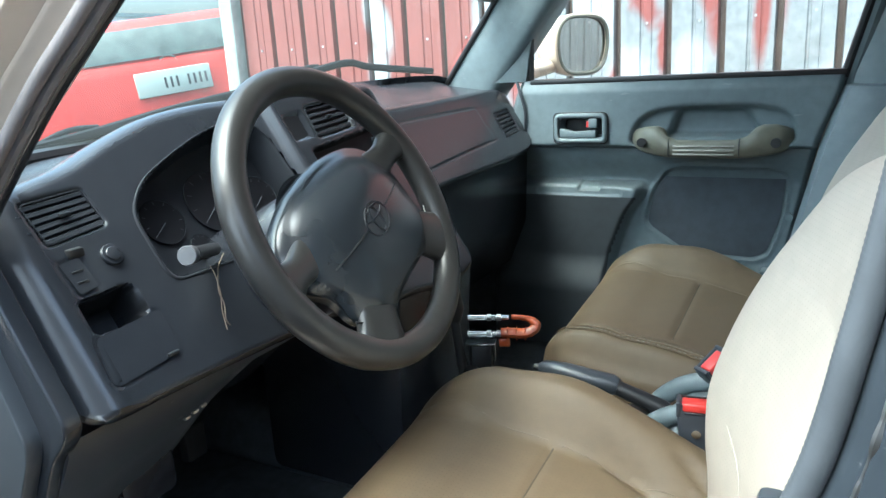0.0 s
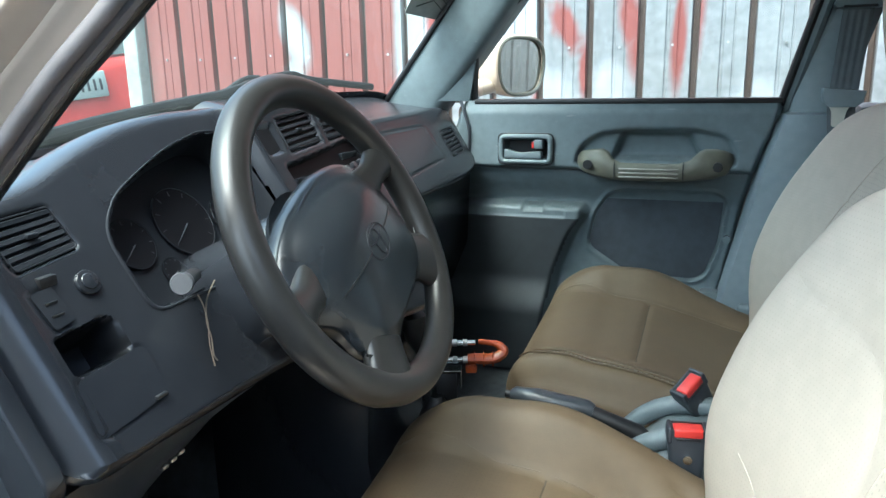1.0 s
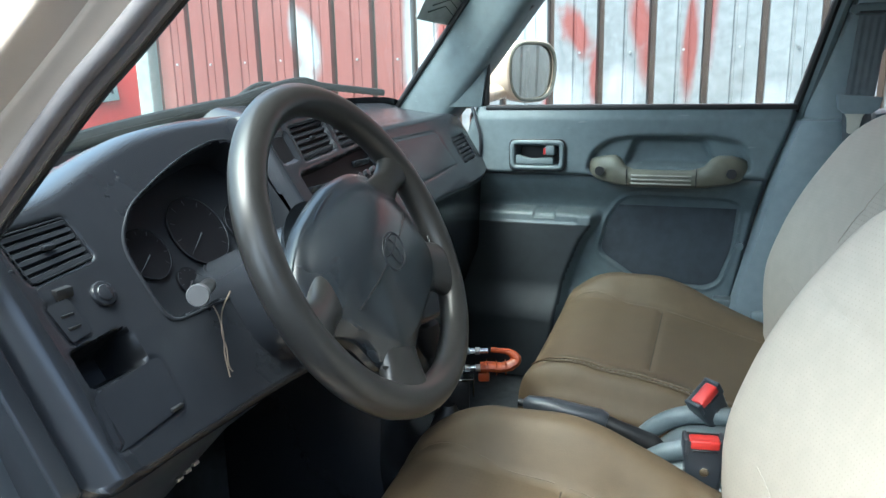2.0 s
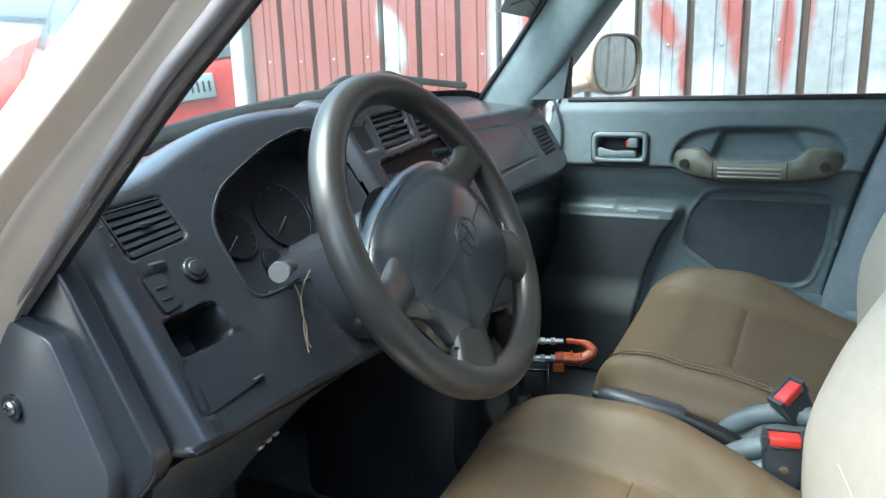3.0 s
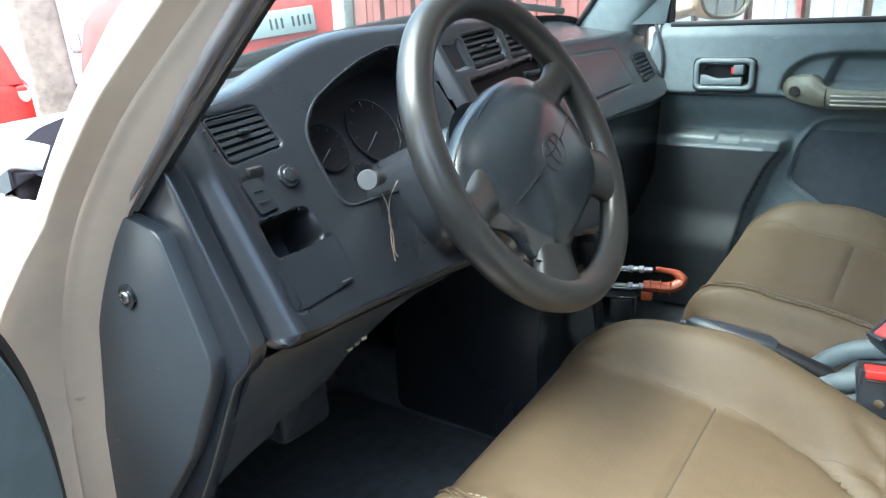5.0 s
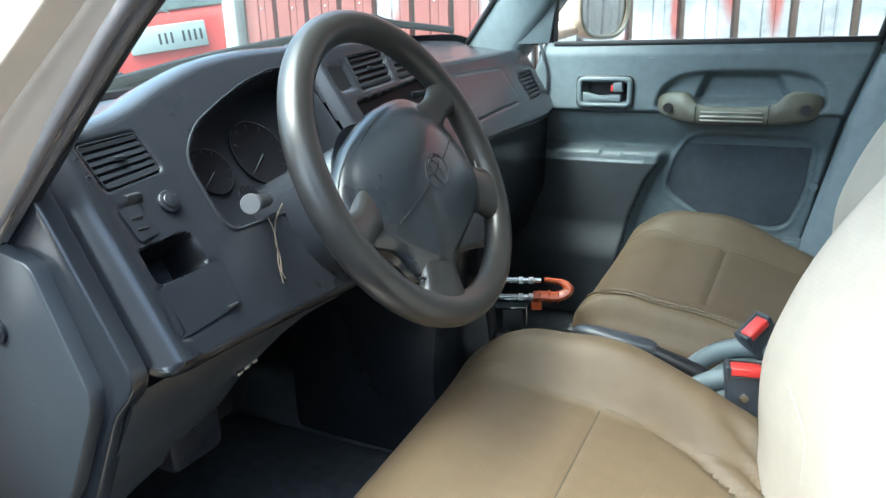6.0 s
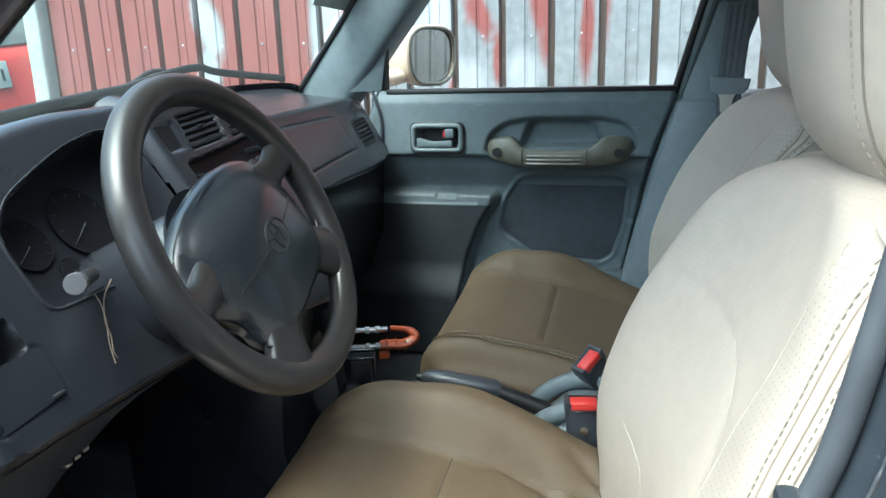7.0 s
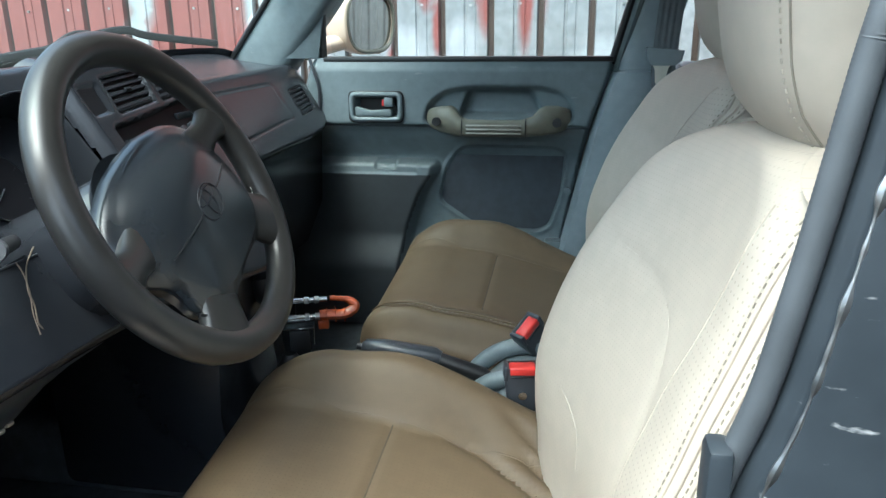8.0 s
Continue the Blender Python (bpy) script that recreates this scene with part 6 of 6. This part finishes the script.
part("grip", tube([(-0.105, 0.015, 0.684), (-0.098, 0.015, 0.684), (-0.06, 0.015, 0.682), (0.02, 0.018, 0.672), (0.03, 0.018, 0.670)], [0.008, 0.014, 0.017, 0.017, 0.013], 16), M_KICK, hb)
part("button", cylinder((-0.114, 0.015, 0.685), (-0.104, 0.015, 0.684), 0.006, 12), M_BLACK, hb)
part("lever", tube([(0.02, 0.018, 0.671), (0.10, 0.02, 0.645), (0.14, 0.02, 0.60)], [0.012, 0.014, 0.02], 12), M_BLACK, hb)
part("boot", loft([[(-0.02, -0.02, 0.565), (0.16, -0.02, 0.565), (0.16, 0.06, 0.565), (-0.02, 0.06, 0.565)], [(0.05, 0.0, 0.64), (0.12, 0.0, 0.63), (0.12, 0.04, 0.63), (0.05, 0.04, 0.64)]]), M_BLACK, hb)


def buckle(name_loc, heading, tilt, label):
    """A belt buckle, its red button uppermost; local z along its stalk."""
    m = Matrix.Translation(name_loc) @ Matrix.Rotation(heading, 4, 'Z') @ Matrix.Rotation(tilt, 4, 'Y')
    b = thing("seat_belt_buckle", name_loc, label, "seat belt buckle", "belt buckles", matrix=m)
    part("case", loft([[(x, y, z) for x, y in rounded_poly([(-w, -0.014), (w, -0.014), (w, 0.014), (-w, 0.014)], 0.006, 3)] for z, w in ((-0.078, 0.017), (-0.070, 0.021), (-0.02, 0.026), (0.0, 0.027))]), M_KICK, b)
    part("release_button", box((-0.0195, -0.0150, -0.0115), (0.0195, 0.007, 0.0022), 0.0035, 3), M_RED, b, "red release button")
    for sx in (-1, 1):
        part("cheek", box((sx * 0.0238 - 0.0032, -0.0150, -0.020), (sx * 0.0238 + 0.0032, 0.0138, 0.0030), 0.0025, 3), M_KICK, b)
    part("button_notch", box((-0.016, -0.0156, -0.0145), (0.016, -0.0140, -0.0112), 0.0006, 1), M_BLACK, b)
    part("screw", cylinder((0.0, -0.0135, -0.042), (0.0, -0.0162, -0.042), 0.0062, 16), M_CHROME, b)
    part("slot", box((-0.020, 0.009, -0.002), (0.020, 0.0125, 0.001)), M_BLACK, b)
    part("stalk", tube([(0, 0, -0.075), (0, 0, -0.11), (0.01, 0, -0.16)], [0.012, 0.009, 0.009], 10), M_STEEL, b)
    part("bolt", cylinder((-0.006, -0.008, -0.096), (-0.006, -0.020, -0.096), 0.010, 6), M_CHROME, b)
    return b


buckle((0.176, -0.118, 0.735), radians(10), radians(0), "grey seat belt buckle with a red button beside the driver's seat")
buckle((0.168, 0.045, 0.728), radians(50), radians(-35), "grey seat belt buckle with a red button beside the passenger seat")

# gear lever lock: steel rods with an orange-brown looped grip
lk = thing("gear_lever_lock", (-0.19, 0.02, 0.56), "steel gear lever lock with an orange-brown looped grip", "gear lock")
d1, d2 = Vector((0.93, 0.34, 0.0)), Vector((-0.12, 0.33, 0.936))
o = Vector((-0.135, 0.080, 0.733))
loop = [o - d1 * 0.064 - d2 * 0.013, o - d1 * 0.045 - d2 * 0.013, o - d1 * 0.028 - d2 * 0.014, o - d1 * 0.012 - d2 * 0.011, o - d1 * 0.001 - d2 * 0.001, o - d1 * 0.010 + d2 * 0.010, o - d1 * 0.026 + d2 * 0.014, o - d1 * 0.045 + d2 * 0.016]
bars = smooth_path(loop, 5)
part("grip", tube(bars, [0.0105 - 0.0055 * step(0.5, 0.85, i / len(bars)) + 0.0006 * (i % 3 == 0) for i in range(len(bars))], 10, flat=0.9), M_ORANGE, lk, "glossy orange-brown grip")
for k in (0.020, 0.036, 0.052):
    part("grip_ridge", box((-0.0012, -0.010, -0.0115), (0.0012, 0.010, 0.0115), 0.001, 1, Matrix.Translation(o - d1 * k - d2 * 0.0135) @ Matrix.Rotation(math.atan2(d1.y, d1.x), 4, 'Z')), M_ORANGE, lk)
part("grip_tail", box((-0.012, -0.006, -0.016), (0.008, 0.006, 0.0), 0.003, 2, Matrix.Translation(o - d1 * 0.056 - d2 * 0.022) @ Matrix.Rotation(math.atan2(d1.y, d1.x), 4, 'Z')), M_ORANGE, lk)
for sgn in (-1, 1):
    part("rod", cylinder(o - d1 * 0.050 + d2 * 0.0145 * sgn, o - d1 * 0.125 + d2 * 0.0145 * sgn, 0.0048, 14), M_CHROME, lk)
    for k in (0.064, 0.082):
        part("collar", cylinder(o - d1 * k + d2 * 0.0145 * sgn, o - d1 * (k + 0.008) + d2 * 0.0145 * sgn, 0.0062, 14), M_STEEL, lk)
turned = Matrix.Translation(o) @ Matrix.Rotation(math.atan2(d1.y, d1.x), 4, 'Z')
part("bracket", box((-0.130, -0.014, -0.034), (-0.074, 0.014, -0.031), 0.001, 1, turned), M_CHROME, lk, "bent bright steel plate")
part("bracket", box((-0.077, -0.014, -0.064), (-0.074, 0.014, -0.030), 0.001, 1, turned), M_CHROME, lk)
part("lock_body", box((-0.118, -0.013, -0.150), (-0.082, 0.013, -0.036), 0.004, 2, turned), M_BLACK, lk)
gl = thing("gear_lever", (-0.24, 0.02, 0.5), "dark gear lever in a black boot", "gear lever")
part("stick", tube([(-0.24, 0.02, 0.50), (-0.255, 0.02, 0.64), (-0.27, 0.02, 0.76)], 0.009, 10), M_BLACK, gl)
part("knob", tube([(-0.268, 0.02, 0.745), (-0.272, 0.02, 0.765), (-0.278, 0.02, 0.80), (-0.28, 0.02, 0.812)], [0.012, 0.022, 0.022, 0.012], 16), M_BLACK, gl)
part("boot", loft([[(-0.24 + r * math.cos(a), 0.02 + r * math.sin(a), z) for a in (i * math.tau / 16 for i in range(16))] for z, r in ((0.545, 0.075), (0.57, 0.06), (0.60, 0.04), (0.63, 0.028), (0.66, 0.012))]), M_BLACK, gl)

# passenger's seat belt on the centre pillar
sb = thing("seat_belt", (0.42, 0.63, 0.60), "dark grey seat belt hanging on the centre pillar", "seat belt")
rows = []
for z, x, w, y in ((0.62, 0.455, 0.024, 0.622), (0.9, 0.438, 0.025, 0.625), (1.12, 0.420, 0.026, 0.632), (1.22, 0.427, 0.0265, 0.632), (1.312, 0.433, 0.027, 0.626)):
    ring = []
    for k in range(17):
        u = 2 * k / 16 - 1
        ring.append((x + w * u, y + 0.0008 * math.cos(u * 13), z))
    rows.append(ring + [(x + w, y + 0.003, z), (x - w, y + 0.003, z)])
part("webbing", loft(rows), M_WEB, sb, "ribbed grey webbing")
part("upper_guide", box((0.398, 0.612, 1.308), (0.470, 0.640, 1.330), 0.007, 3), M_TRIM, sb)
part("guide_slot", box((0.404, 0.6105, 1.310), (0.463, 0.616, 1.3145), 0.001, 1), M_BLACK, sb)
part("guide_cover", loft([[(0.400, 0.622, 1.328), (0.470, 0.622, 1.328), (0.470, 0.65, 1.328), (0.400, 0.65, 1.328)], [(0.415, 0.60, 1.42), (0.472, 0.60, 1.42), (0.472, 0.64, 1.42), (0.415, 0.64, 1.42)]]), M_PILLAR, sb)
for bx in (0.396, 0.471):
    part("guide_bolt", cylinder((bx, 0.640, 1.318), (bx, 0.612, 1.318), 0.008, 14), M_TRIM, sb)
tg = part("tongue", loft([[(x, y, z) for x, y in rounded_poly([(x0, 0.617), (x1, 0.617), (x1, 0.636), (x0, 0.636)], 0.005, 3)] for z, x0, x1 in ((1.118, 0.396, 0.446), (1.128, 0.384, 0.458), (1.150, 0.380, 0.462), (1.156, 0.381, 0.394), (1.157, 0.383, 0.392))]), M_PILLAR, sb, "grey plastic belt tongue")
part("tongue_plate", extrude(rounded_poly([(0.392, 1.126), (0.440, 1.126), (0.430, 1.112), (0.424, 1.078), (0.404, 1.078), (0.402, 1.110)], 0.005, 3), 'y', 0.623, 0.6265, 0.0008, 1), M_IVORY, tg, "ivory belt plate")

# black cowl band along the foot of the windscreen, with leaves and dirt on its edge
COWL_TOP = [(-0.66, 1.085), (-0.40, 1.092), (-0.265, 1.104), (-0.196, 1.121), (-0.10, 1.133), (0.0, 1.142), (0.10, 1.152), (0.22, 1.165), (0.30, 1.165), (0.45, 1.150), (0.60, 1.135), (0.66, 1.120)]
rows = []
for y in np.linspace(-0.66, 0.66, 90):
    zt = lerp_table(COWL_TOP, y) + 0.003 * noise.noise(Vector((y * 30, 0, 2))) + 0.002 * noise.noise(Vector((y * 90, 3, 2)))
    rows.append([(wind_x(y, z) - d, y, z) for z, d in ((1.06, 0.010), (1.085, 0.012), (zt - 0.006, 0.014), (zt, 0.020), (zt - 0.01, 0.045), (1.06, 0.060))])
part("cowl_band", loft(rows), M_COWL, car, "dull dark cowl strip with dirt along its edge")

# windscreen wipers
for y0, pts in ((-0.40, [(-0.42, 1.120), (-0.23, 1.138), (-0.07, 1.160), (0.14, 1.184), (0.30, 1.200)]), (0.22, [(0.20, 1.190), (0.30, 1.216), (0.375, 1.226), (0.45, 1.213), (0.65, 1.192)])):
    wp2 = thing("windscreen_wiper", (wind_x(y0, 1.08) - 0.03, y0, 1.06), "black windscreen wiper resting on the glass", "wiper", "wipers")
    path = [Vector((wind_x(y, z - 0.022) - 0.022, y, z - 0.022)) for y, z in pts]
    part("blade", tube(smooth_path(path, 8), 0.0065, 8, flat=1.3), M_VENT, wp2)
    arm = [path[0] + Vector((-0.02, -0.03, -0.03)), path[0].lerp(path[1], 0.6) + Vector((-0.015, 0, 0.01)), path[1] + Vector((-0.008, 0.0, 0.006))]
    part("arm", tube(smooth_path(arm, 6), 0.005, 8), M_VENT, wp2)

# inspection paper stuck inside the windscreen
def on_glass(y, z):
    return Vector((wind_x(y, z) + 0.004, y, z))


paper = part("windscreen_sticker", loft([[on_glass(y, z) + Vector((d, 0, 0)) for y, z in ((0.562, 1.337), (0.690, 1.325), (0.67, 1.43), (0.53, 1.43))] for d in (0.0, 0.0012)]), M_PAPER, None)
tagged(paper, "faded grey paper sticker on the windscreen", "sticker")
for k in range(3):
    part("print_bar", tube([on_glass(0.58, 1.352 + 0.014 * k) + Vector((0.003, 0, 0)), on_glass(0.62, 1.367 + 0.014 * k) + Vector((0.003, 0, 0)), on_glass(0.66, 1.350 + 0.014 * k) + Vector((0.003, 0, 0))], 0.0018, 4), M_INK, paper)
